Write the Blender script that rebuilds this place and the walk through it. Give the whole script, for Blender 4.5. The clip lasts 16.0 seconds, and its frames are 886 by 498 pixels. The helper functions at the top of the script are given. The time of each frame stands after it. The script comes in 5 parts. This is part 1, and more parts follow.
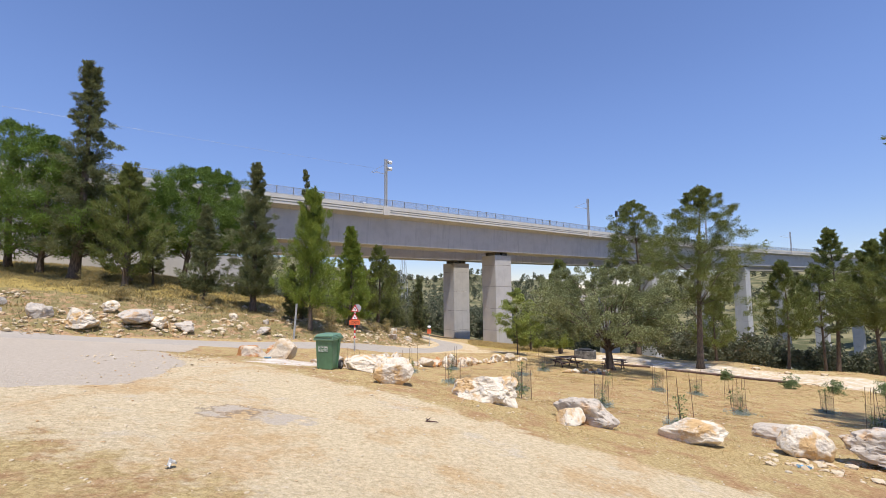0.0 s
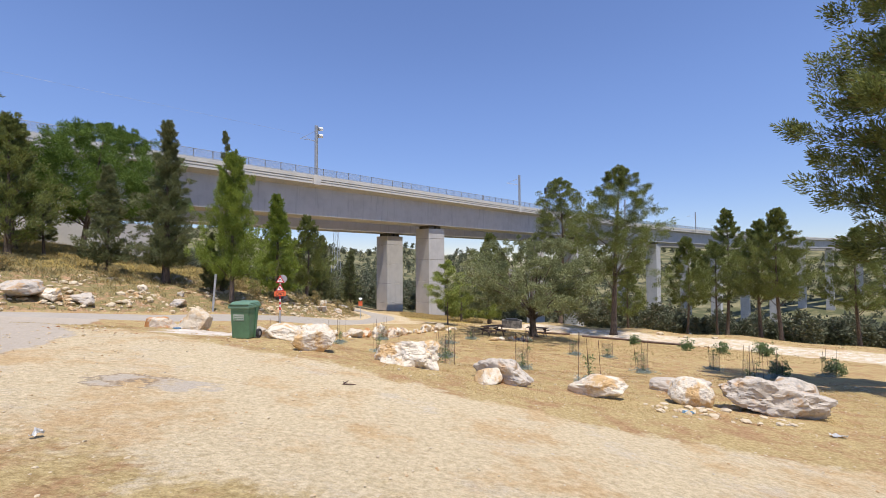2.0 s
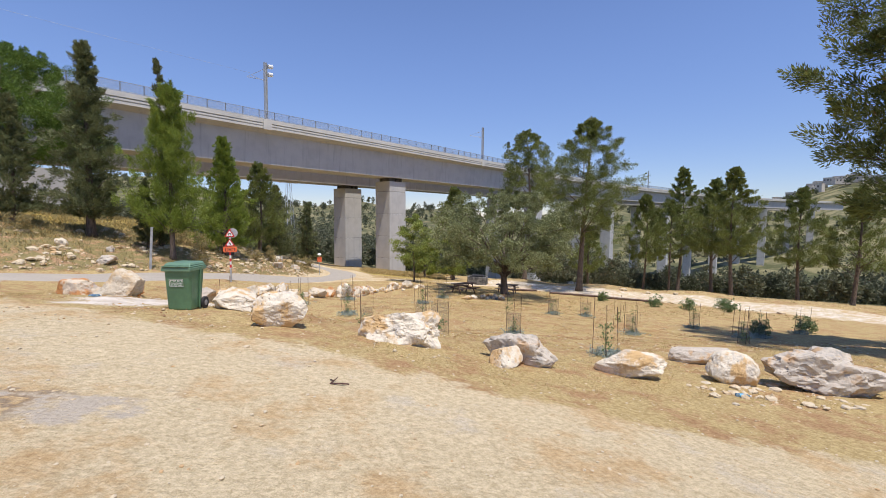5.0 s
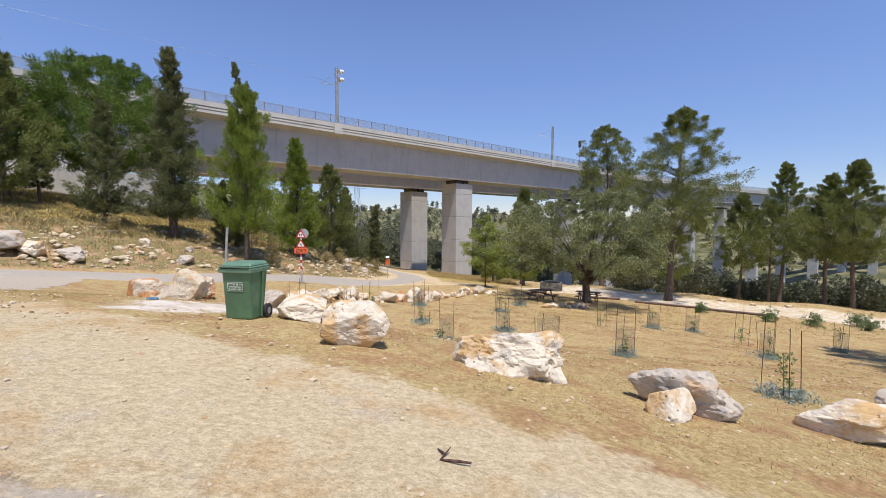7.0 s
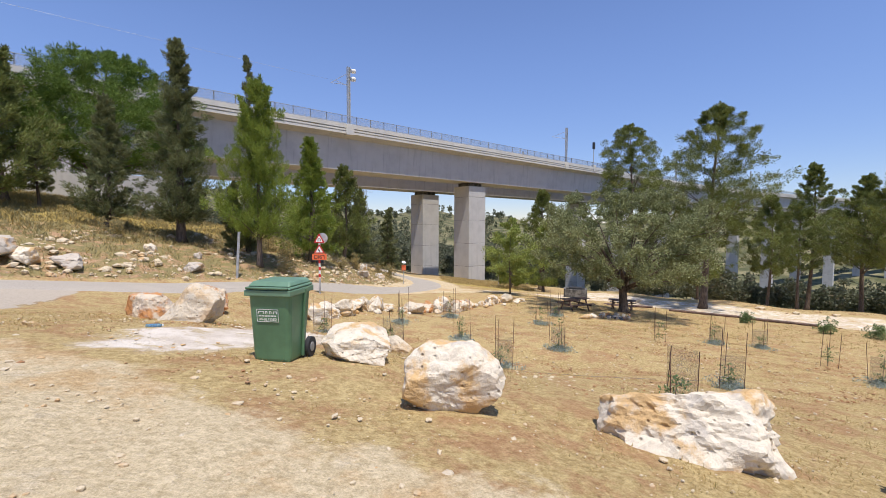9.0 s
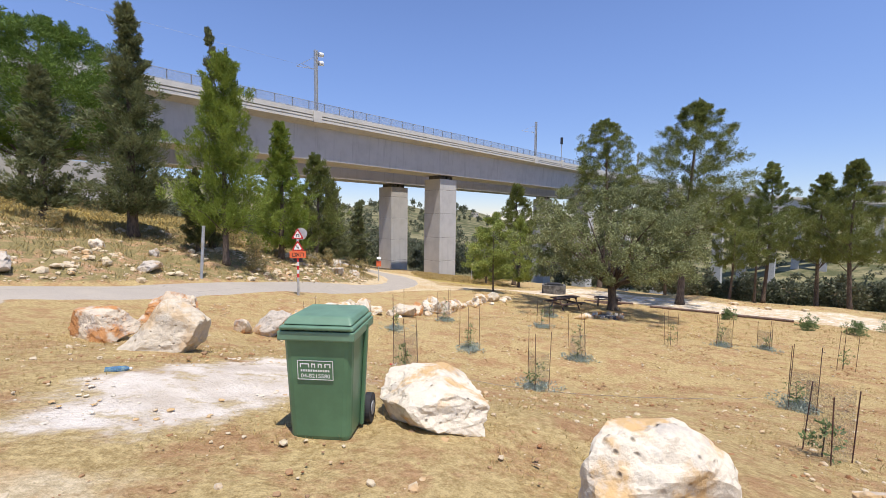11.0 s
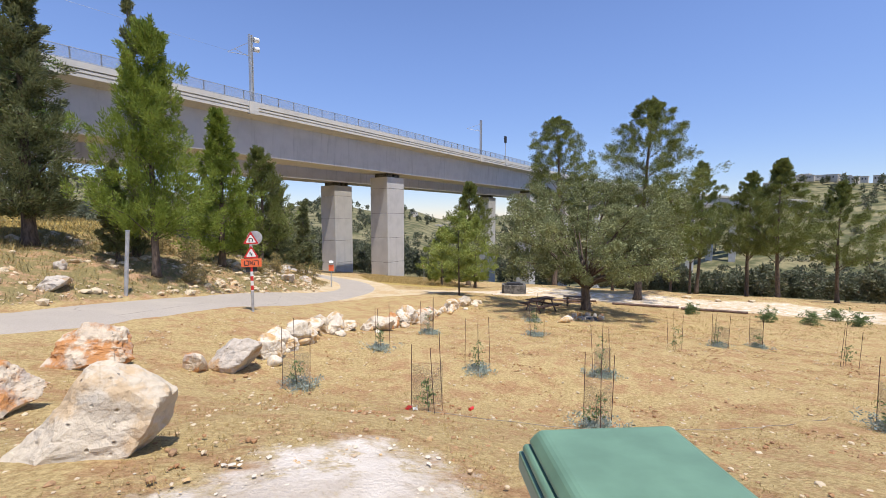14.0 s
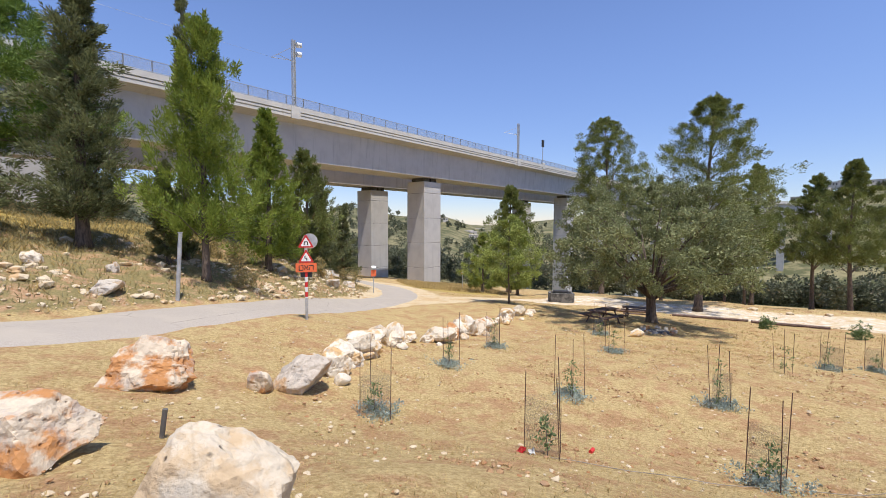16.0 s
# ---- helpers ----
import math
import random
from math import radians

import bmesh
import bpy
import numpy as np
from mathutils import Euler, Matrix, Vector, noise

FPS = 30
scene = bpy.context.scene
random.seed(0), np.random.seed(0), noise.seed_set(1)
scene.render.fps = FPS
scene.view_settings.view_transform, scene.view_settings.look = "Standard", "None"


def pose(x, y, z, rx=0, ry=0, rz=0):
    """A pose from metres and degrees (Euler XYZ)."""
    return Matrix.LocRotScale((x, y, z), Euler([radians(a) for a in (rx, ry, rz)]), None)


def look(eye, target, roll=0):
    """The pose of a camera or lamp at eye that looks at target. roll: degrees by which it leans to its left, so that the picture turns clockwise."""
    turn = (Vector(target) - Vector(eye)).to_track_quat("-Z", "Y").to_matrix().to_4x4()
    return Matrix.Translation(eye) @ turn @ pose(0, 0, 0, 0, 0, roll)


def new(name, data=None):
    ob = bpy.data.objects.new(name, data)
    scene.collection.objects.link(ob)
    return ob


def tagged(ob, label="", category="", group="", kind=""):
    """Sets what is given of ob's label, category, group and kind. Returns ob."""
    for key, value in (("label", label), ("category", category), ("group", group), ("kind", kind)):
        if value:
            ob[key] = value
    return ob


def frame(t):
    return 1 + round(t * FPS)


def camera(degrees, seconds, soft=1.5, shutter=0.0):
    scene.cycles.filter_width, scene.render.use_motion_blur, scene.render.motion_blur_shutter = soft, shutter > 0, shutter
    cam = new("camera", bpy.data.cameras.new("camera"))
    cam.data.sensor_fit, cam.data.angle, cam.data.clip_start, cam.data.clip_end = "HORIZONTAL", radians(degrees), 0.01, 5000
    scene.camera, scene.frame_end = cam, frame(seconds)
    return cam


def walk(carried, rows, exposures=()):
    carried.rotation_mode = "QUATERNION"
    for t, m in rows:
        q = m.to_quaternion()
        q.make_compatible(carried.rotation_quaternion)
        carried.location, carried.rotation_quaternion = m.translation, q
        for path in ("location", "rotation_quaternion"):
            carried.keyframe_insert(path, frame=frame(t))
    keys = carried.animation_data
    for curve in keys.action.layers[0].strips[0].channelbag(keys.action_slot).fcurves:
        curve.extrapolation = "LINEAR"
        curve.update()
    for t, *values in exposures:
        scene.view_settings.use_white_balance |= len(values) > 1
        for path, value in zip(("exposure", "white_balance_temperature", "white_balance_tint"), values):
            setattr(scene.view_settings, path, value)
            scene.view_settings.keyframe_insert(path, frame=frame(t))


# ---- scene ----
cam = camera(91.0, 16.0, 0.7)
PATH = [
    (0, (0.63, -0.341, 2.234), (0.553, 1.65, 2.413), -0.5),
    (0.5, (0.68, -0.309, 2.163), (0.631, 1.684, 2.323), -0.6),
    (1, (0.783, -0.352, 2.109), (0.777, 1.644, 2.246), -0.7),
    (1.5, (0.851, -0.317, 2.073), (0.967, 1.677, 2.17), -0.4),
    (2, (0.895, -0.229, 2.024), (1.115, 1.758, 2.082), -0.2),
    (2.5, (0.846, -0.075, 1.977), (1.109, 1.908, 1.982), 0.2),
    (3, (0.679, 0.341, 1.915), (0.964, 2.32, 1.844), 0.8),
    (3.2, (0.602, 0.574, 1.914), (0.901, 2.549, 1.823), 0.7),
    (5.3, (0.218, 2.466, 1.955), (0.637, 4.416, 1.803), 0.5),
    (5.5, (0.197, 2.668, 1.926), (0.554, 4.63, 1.775), 0.4),
    (6, (0.112, 3.236, 1.824), (0.33, 5.219, 1.685), 0.2),
    (6.5, (-0.016, 3.804, 1.764), (0.142, 5.793, 1.636), 0.1),
    (7, (-0.209, 4.409, 1.699), (-0.077, 6.4, 1.568), 0.3),
    (7.5, (-0.501, 4.944, 1.674), (-0.378, 6.936, 1.544), 0.4),
    (8, (-0.813, 5.56, 1.621), (-0.706, 7.553, 1.494), 0.3),
    (8.5, (-1.155, 6.138, 1.663), (-1.057, 8.132, 1.547), 0.3),
    (9, (-1.43, 6.693, 1.662), (-1.322, 8.687, 1.548), 0.2),
    (9.5, (-1.74, 7.242, 1.698), (-1.569, 9.231, 1.577), 0.4),
    (9.7, (-1.864, 7.417, 1.738), (-1.663, 9.403, 1.611), 0.3),
    (11.8, (-3.252, 9.354, 1.737), (-2.959, 11.327, 1.588), 0.7),
    (12, (-3.355, 9.52, 1.74), (-3.059, 11.493, 1.589), 0.6),
    (12.5, (-3.649, 9.893, 1.771), (-3.32, 11.86, 1.62), 0.4),
    (13, (-3.841, 10.302, 1.73), (-3.436, 12.255, 1.579), 0.1),
    (13.5, (-3.97, 10.802, 1.711), (-3.476, 12.735, 1.559), 0.0),
    (14, (-4.105, 11.248, 1.702), (-3.551, 13.164, 1.557), 0.0),
    (14.5, (-4.246, 11.735, 1.658), (-3.692, 13.651, 1.517), 0.1),
    (15, (-4.485, 12.25, 1.625), (-3.961, 14.176, 1.497), 0.5),
    (15.5, (-4.761, 12.635, 1.627), (-4.29, 14.575, 1.509), 0.3),
    (16, (-5.062, 13.0, 1.58), (-4.637, 14.951, 1.461), 0.2),
]
walk(cam, [(t, look(eye, target, roll)) for t, eye, target, roll in PATH], [(0, 0.26, 6420, 13), (2.5, 0.22, 6420, 13), (6, 0.14, 6420, 13), (9, 0.21, 6420, 13), (12.5, 0.33, 6420, 13), (16, 0.31, 6420, 13)])

# ---- light ----
SUN_BEARING, SUN_HEIGHT = 163.0, 70.5
world = bpy.data.worlds.new("world")
scene.world = world
world.use_nodes = True
wn = world.node_tree
sky = wn.nodes.new("ShaderNodeTexSky")
sky.sky_type = 'NISHITA'
sky.sun_disc = False
sky.sun_elevation = radians(SUN_HEIGHT)
sky.sun_rotation = radians(SUN_BEARING)
sky.altitude = 900
sky.air_density, sky.dust_density, sky.ozone_density = 1.0, 0.0, 3.0
wn.nodes["Background"].inputs[1].default_value = 0.135
air = wn.nodes.new("ShaderNodeMix")
air.data_type, air.blend_type = 'RGBA', 'MULTIPLY'
air.inputs[0].default_value, air.inputs[7].default_value = 1.0, (0.98, 0.97, 1.12, 1)
wn.links.new(sky.outputs[0], air.inputs[6])
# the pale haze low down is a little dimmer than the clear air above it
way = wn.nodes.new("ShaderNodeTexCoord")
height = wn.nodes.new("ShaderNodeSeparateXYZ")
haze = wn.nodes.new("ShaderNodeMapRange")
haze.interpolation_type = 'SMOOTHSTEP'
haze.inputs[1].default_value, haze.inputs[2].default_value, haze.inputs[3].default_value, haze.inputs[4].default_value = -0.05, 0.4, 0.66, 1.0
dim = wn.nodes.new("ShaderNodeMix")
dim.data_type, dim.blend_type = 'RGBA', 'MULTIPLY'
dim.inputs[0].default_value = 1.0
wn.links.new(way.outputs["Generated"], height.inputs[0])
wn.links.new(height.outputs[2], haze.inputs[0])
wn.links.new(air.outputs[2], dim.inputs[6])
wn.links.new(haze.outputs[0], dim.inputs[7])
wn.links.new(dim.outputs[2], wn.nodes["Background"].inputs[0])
sun = new("sun", bpy.data.lights.new("sun", 'SUN'))
sun.data.energy, sun.data.angle, sun.data.color = 4.2, radians(0.53), (1.0, 0.95, 0.87)
_e, _b = radians(SUN_HEIGHT), radians(SUN_BEARING)
sun.matrix_world = look((100 * math.sin(_b) * math.cos(_e), 100 * math.cos(_b) * math.cos(_e), 100 * math.sin(_e)), (0, 0, 0))


# ---- materials ----
def mat(name, build):
    m = bpy.data.materials.new(name)
    m.use_nodes = True
    nt = m.node_tree
    b = nt.nodes["Principled BSDF"]
    build(N(nt), b)
    return m


class N:
    """Short words for shader nodes."""
    def __init__(self, nt):
        self.nt = nt
        self.co = None

    def node(self, kind, **inputs):
        n = self.nt.nodes.new(kind)
        return n

    def put(self, sock, v):
        if isinstance(v, bpy.types.NodeSocket):
            self.nt.links.new(v, sock)
        else:
            sock.default_value = v if not isinstance(v, tuple) or len(v) != 3 or sock.type != 'RGBA' else (*v, 1)

    def coord(self, which="Object"):
        n = self.node("ShaderNodeTexCoord")
        return n.outputs[which]

    def noise(self, co, scale, detail=4, rough=0.55, out=0):
        n = self.node("ShaderNodeTexNoise")
        self.put(n.inputs["Vector"], co)
        n.inputs["Scale"].default_value, n.inputs["Detail"].default_value, n.inputs["Roughness"].default_value = scale, detail, rough
        return n.outputs[out]

    def voronoi(self, co, scale, feature='F1', out=0):
        n = self.node("ShaderNodeTexVoronoi")
        n.feature = feature
        self.put(n.inputs["Vector"], co)
        n.inputs["Scale"].default_value = scale
        return n.outputs[out]

    def ramp(self, v, lo, hi, a=0.0, b=1.0):
        n = self.node("ShaderNodeMapRange")
        n.interpolation_type = 'SMOOTHSTEP'
        self.put(n.inputs[0], v)
        for i, q in enumerate((lo, hi, a, b)):
            n.inputs[i + 1].default_value = q
        return n.outputs[0]

    def mix(self, f, a, b, kind='MIX'):
        n = self.node("ShaderNodeMix")
        n.data_type, n.blend_type = 'RGBA', kind
        self.put(n.inputs[0], f)
        self.put(n.inputs[6], a)
        self.put(n.inputs[7], b)
        return n.outputs[2]

    def math(self, op, a, b=0.0):
        n = self.node("ShaderNodeMath")
        n.operation = op
        self.put(n.inputs[0], a)
        self.put(n.inputs[1], b)
        return n.outputs[0]

    def attr(self, name):
        n = self.node("ShaderNodeAttribute")
        n.attribute_name = name
        return n.outputs["Fac"]

    def rand(self):
        return self.node("ShaderNodeObjectInfo").outputs["Random"]

    def island(self):
        return self.node("ShaderNodeNewGeometry").outputs["Random Per Island"]

    def bump(self, b, h, strength=0.4, dist=0.02):
        n = self.node("ShaderNodeBump")
        n.inputs["Strength"].default_value, n.inputs["Distance"].default_value = strength, dist
        self.put(n.inputs["Height"], h)
        self.nt.links.new(n.outputs[0], b.inputs["Normal"])

    def stretch(self, co, s):
        n = self.node("ShaderNodeMapping")
        self.put(n.inputs[0], co)
        n.inputs["Scale"].default_value = s
        return n.outputs[0]


def plain(name, col, rough=0.6, metal=0.0, vary=0.12, scale=6.0, bump=0.1):
    def b(n, s):
        co = n.coord()
        f = n.noise(co, scale, 5)
        dark = tuple(c * (1 - 2.2 * vary) for c in col)
        lite = tuple(min(1, c * (1 + vary)) for c in col)
        n.put(s.inputs["Base Color"], n.mix(n.ramp(f, 0.3, 0.7), dark, lite))
        s.inputs["Roughness"].default_value, s.inputs["Metallic"].default_value = rough, metal
        if bump:
            n.bump(s, n.noise(co, scale * 9, 4), bump, 0.01)
    return mat(name, b)


def leaf_mat(name, dark, lite, dry=(0.2, 0.16, 0.06), dryness=0.05):
    def b(n, s):
        r = n.island()
        co = n.coord()
        c = n.mix(r, dark, lite)
        c = n.mix(n.ramp(n.noise(co, 0.7, 3), 0.35, 0.7, 0, 0.55), c, lite)
        c = n.mix(n.math('GREATER_THAN', r, 1 - dryness), c, dry)
        n.put(s.inputs["Base Color"], c)
        s.inputs["Roughness"].default_value = 0.62
        s.inputs["Specular IOR Level"].default_value = 0.25
        tr = n.node("ShaderNodeBsdfTranslucent")
        n.put(tr.inputs[0], n.mix(0.5, c, lite))
        add = n.node("ShaderNodeMixShader")
        add.inputs[0].default_value = 0.28
        out = n.nt.nodes["Material Output"]
        n.nt.links.new(s.outputs[0], add.inputs[1])
        n.nt.links.new(tr.outputs[0], add.inputs[2])
        n.nt.links.new(add.outputs[0], out.inputs[0])
    return mat(name, b)


def m_ground(n, s):
    co = n.coord()
    big, mid, fine = n.noise(co, 0.35, 5), n.noise(co, 1.7, 6, 0.6), n.noise(co, 14, 6, 0.7)
    grit = n.voronoi(co, 26, 'F1')
    wob = n.math('MULTIPLY', n.math('SUBTRACT', n.math('ADD', n.math('MULTIPLY', mid, 0.7), n.math('MULTIPLY', n.noise(co, 9, 5, 0.7), 0.3)), 0.5), 1.3)

    def zone(name, lo=0.4, hi=0.6):
        return n.ramp(n.math('ADD', n.attr(name), wob), lo, hi)
    tiny = n.noise(co, 70, 4, 0.8)
    fine = n.math('ADD', n.math('MULTIPLY', fine, 0.55), n.math('MULTIPLY', tiny, 0.45))
    # dry straw over reddish earth
    straw = n.mix(n.ramp(fine, 0.36, 0.64), (0.31, 0.215, 0.085), (0.63, 0.485, 0.235))
    earth = n.mix(n.ramp(fine, 0.36, 0.64), (0.29, 0.155, 0.07), (0.50, 0.31, 0.16))
    field = n.mix(n.ramp(n.noise(co, 1.3, 8, 0.75), 0.46, 0.61, 0, 0.9), straw, earth)
    # brownish-green hillside herbs
    herb = n.mix(n.ramp(fine, 0.3, 0.7), (0.17, 0.145, 0.06), (0.36, 0.29, 0.13))
    soil = n.mix(n.ramp(fine, 0.35, 0.65), (0.36, 0.19, 0.09), (0.54, 0.38, 0.23))
    hill = n.mix(n.ramp(mid, 0.46, 0.62), herb, soil)
    gold = n.mix(n.ramp(fine, 0.3, 0.7), (0.30, 0.22, 0.06), (0.52, 0.39, 0.13))
    wood = n.mix(n.ramp(n.noise(co, 0.05, 6, 0.7), 0.42, 0.6), (0.09, 0.095, 0.042), (0.25, 0.22, 0.115))
    # pale limestone dust of the track
    dust = n.mix(n.ramp(fine, 0.36, 0.64), (0.45, 0.35, 0.20), (0.76, 0.625, 0.405))
    dust = n.mix(n.ramp(n.noise(co, 0.55, 8, 0.72), 0.48, 0.62, 0, 0.7), dust, n.mix(n.ramp(fine, 0.36, 0.64), (0.42, 0.25, 0.10), (0.62, 0.42, 0.21)))
    dust = n.mix(n.ramp(n.noise(co, 0.8, 8, 0.72), 0.54, 0.68, 0, 0.45), dust, n.mix(n.ramp(tiny, 0.36, 0.64), (0.40, 0.345, 0.27), (0.68, 0.62, 0.53)))
    dust = n.mix(n.math('MULTIPLY', n.ramp(grit, 0.02, 0.16, 0.6, 0), n.ramp(mid, 0.4, 0.6)), dust, (0.78, 0.70, 0.58))
    chalk = n.mix(n.ramp(mid, 0.3, 0.7), (0.58, 0.49, 0.385), (0.82, 0.74, 0.63))
    tar = n.mix(n.ramp(fine, 0.3, 0.7), (0.43, 0.36, 0.275), (0.58, 0.50, 0.395))
    c = n.mix(zone("far"), field, wood)
    c = n.mix(zone("hillside"), c, hill)
    c = n.mix(zone("golden"), c, gold)
    c = n.mix(zone("track"), c, dust)
    c = n.mix(n.math('MULTIPLY', zone("chalky", 0.3, 0.62), n.ramp(n.noise(co, 2.6, 7, 0.7), 0.36, 0.5, 0.25, 1)), c, chalk)
    c = n.mix(zone("tarred", 0.40, 0.58), c, tar)
    # broken, cracked edge of the old tar, its raised lip's shadow painted in dark
    rim = n.math('MULTIPLY', zone("tarred", 0.40, 0.44), n.math('SUBTRACT', 1.0, zone("tarred", 0.46, 0.52)))
    c = n.mix(n.math('MULTIPLY', rim, n.ramp(big, 0.46, 0.56, 0, 0.55)), c, (0.17, 0.13, 0.10))
    n.put(s.inputs["Base Color"], c)
    s.inputs["Roughness"].default_value = 0.95
    s.inputs["Specular IOR Level"].default_value = 0.15
    h = n.math('ADD', n.math('MULTIPLY', fine, 0.85), n.math('ADD', n.math('MULTIPLY', mid, 0.45), n.math('MULTIPLY', grit, -0.35)))
    n.bump(s, h, 0.75, 0.06)


def m_asphalt(n, s):
    co = n.coord()
    f, g = n.noise(co, 40, 5, 0.7), n.noise(co, 0.8, 5)
    c = n.mix(n.ramp(f, 0.3, 0.7), (0.33, 0.285, 0.23), (0.47, 0.415, 0.34))
    c = n.mix(n.ramp(g, 0.45, 0.7, 0, 0.5), c, (0.47, 0.41, 0.32))
    crack = n.voronoi(co, 0.22, 'DISTANCE_TO_EDGE')
    c = n.mix(n.math('MULTIPLY', n.ramp(crack, 0.0, 0.006, 0.6, 0), n.ramp(g, 0.45, 0.6)), c, (0.10, 0.095, 0.09))
    n.put(s.inputs["Base Color"], c)
    s.inputs["Roughness"].default_value = 0.85
    n.bump(s, f, 0.3, 0.01)


def rock_mat(name, pale, warm, grey, stain=0.5):
    def b(n, s):
        co = n.coord()
        r = n.rand()
        sh = n.node("ShaderNodeVectorMath")
        sh.operation = 'ADD'
        n.put(sh.inputs[0], co)
        n.put(sh.inputs[1], n.math('MULTIPLY', r, 40))
        co = sh.outputs[0]
        a, f = n.noise(co, 2.2, 6, 0.6), n.noise(co, 16, 6, 0.65)
        c = n.mix(n.ramp(f, 0.3, 0.7), tuple(v * 0.86 for v in pale), pale)
        c = n.mix(n.ramp(a, 0.60 - stain * 0.2, 0.70 - stain * 0.18), c, warm)
        c = n.mix(n.ramp(n.noise(co, 3.1, 7, 0.7), 0.52, 0.66, 0, 0.75), c, grey)
        pit = n.math('ADD', n.voronoi(co, 8, 'F1'), n.math('MULTIPLY', n.noise(co, 22, 3), 0.14))
        c = n.mix(n.ramp(pit, 0.10, 0.2, 0.6, 0), c, tuple(v * 0.35 for v in warm))
        crack = n.voronoi(co, 1.6, 'DISTANCE_TO_EDGE')
        c = n.mix(n.math('MULTIPLY', n.ramp(crack, 0.0, 0.02, 0.16, 0), n.ramp(a, 0.42, 0.58)), c, tuple(v * 0.3 for v in warm))
        n.put(s.inputs["Base Color"], c)
        s.inputs["Roughness"].default_value = 0.9
        s.inputs["Specular IOR Level"].default_value = 0.2
        h = n.math('ADD', n.math('MULTIPLY', f, 0.6), n.math('ADD', n.noise(co, 5, 7, 0.7), n.ramp(pit, 0.08, 0.24)))
        n.bump(s, h, 0.7, 0.045)
    return mat(name, b)


def concrete_mat(name, col, streak=0.5):
    def b(n, s):
        co = n.coord()
        g = n.noise(co, 0.45, 5, 0.6)
        st = n.noise(n.stretch(co, (1.6, 1.6, 0.12)), 1.0, 6, 0.65)
        f = n.noise(co, 9, 6, 0.7)
        lo = tuple(c * 0.78 for c in col)
        c = n.mix(n.ramp(f, 0.25, 0.75), tuple(v * 0.93 for v in col), col)
        c = n.mix(n.ramp(g, 0.4, 0.7, 0, 0.6), c, lo)
        c = n.mix(n.ramp(st, 0.52, 0.72, 0, streak), c, tuple(v * 0.62 for v in col))
        n.put(s.inputs["Base Color"], c)
        s.inputs["Roughness"].default_value = 0.85
        n.bump(s, f, 0.25, 0.02)
    return mat(name, b)


def m_bark(n, s):
    co = n.coord()
    f = n.noise(n.stretch(co, (9, 9, 1.6)), 1.5, 6, 0.7)
    c = n.mix(n.ramp(f, 0.3, 0.7), (0.055, 0.04, 0.03), (0.20, 0.15, 0.11))
    n.put(s.inputs["Base Color"], c)
    s.inputs["Roughness"].default_value = 0.9
    n.bump(s, f, 0.8, 0.04)


def m_stripe(n, s):
    # red and white bands 0.2 m high
    co = n.coord()
    sep = n.node("ShaderNodeSeparateXYZ")
    n.put(sep.inputs[0], co)
    k = n.math('GREATER_THAN', n.math('MODULO', n.math('ADD', sep.outputs[2], 0.06), 0.36), 0.18)
    n.put(s.inputs["Base Color"], n.mix(k, (0.8, 0.8, 0.78), (0.62, 0.03, 0.03)))
    s.inputs["Roughness"].default_value = 0.4


def m_mesh(n, s):
    # fine galvanised netting, seen as a thin veil
    co = n.coord()
    s.inputs["Base Color"].default_value = (0.42, 0.45, 0.50, 1)
    s.inputs["Metallic"].default_value, s.inputs["Roughness"].default_value = 0.3, 0.5
    n.put(s.inputs["Alpha"], n.ramp(n.noise(co, 60, 2), 0.3, 0.7, 0.12, 0.42))


def m_net(n, s):
    co = n.coord()
    s.inputs["Base Color"].default_value = (0.16, 0.17, 0.15, 1)
    s.inputs["Roughness"].default_value = 0.6
    n.put(s.inputs["Alpha"], n.ramp(n.noise(co, 45, 2), 0.3, 0.7, 0.02, 0.3))


def m_clear(n, s):
    s.inputs["Base Color"].default_value = (0.35, 0.62, 0.85, 1)
    s.inputs["Roughness"].default_value = 0.08
    s.inputs["Transmission Weight"].default_value = 0.75


GROUND = mat("dry_ground", m_ground)
ASPHALT = mat("worn_asphalt", m_asphalt)
WHITE_ROCK = rock_mat("white_limestone", (0.78, 0.69, 0.54), (0.60, 0.40, 0.19), (0.50, 0.45, 0.38), 0.62)
GREY_ROCK = rock_mat("grey_limestone", (0.58, 0.51, 0.415), (0.52, 0.35, 0.20), (0.31, 0.295, 0.27), 0.42)
BEIGE_ROCK = rock_mat("beige_limestone", (0.66, 0.57, 0.43), (0.56, 0.42, 0.26), (0.48, 0.43, 0.35), 0.4)
RED_ROCK = rock_mat("rusty_limestone", (0.68, 0.57, 0.42), (0.50, 0.24, 0.09), (0.44, 0.38, 0.32), 0.75)
CONCRETE = concrete_mat("pale_concrete", (0.56, 0.54, 0.50), 0.35)
GIRDER = concrete_mat("grey_concrete", (0.53, 0.515, 0.50), 0.6)
FASCIA = concrete_mat("cream_concrete", (0.66, 0.63, 0.56), 0.3)
BARK = mat("bark", m_bark)
POST_STEEL = plain("dull_fence_steel", (0.20, 0.205, 0.21), 0.6, 0.3, 0.1, 5)
GALV = plain("galvanised_steel", (0.52, 0.53, 0.53), 0.5, 0.5, 0.1, 5)
DARK = plain("dark_rubber", (0.035, 0.035, 0.037), 0.8, 0, 0.2)
RUST = plain("rusty_rod", (0.13, 0.065, 0.05), 0.8, 0.2, 0.3, 30)
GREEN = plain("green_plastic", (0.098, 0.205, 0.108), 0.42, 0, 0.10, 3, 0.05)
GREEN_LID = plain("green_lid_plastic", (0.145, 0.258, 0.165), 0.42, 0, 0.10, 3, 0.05)
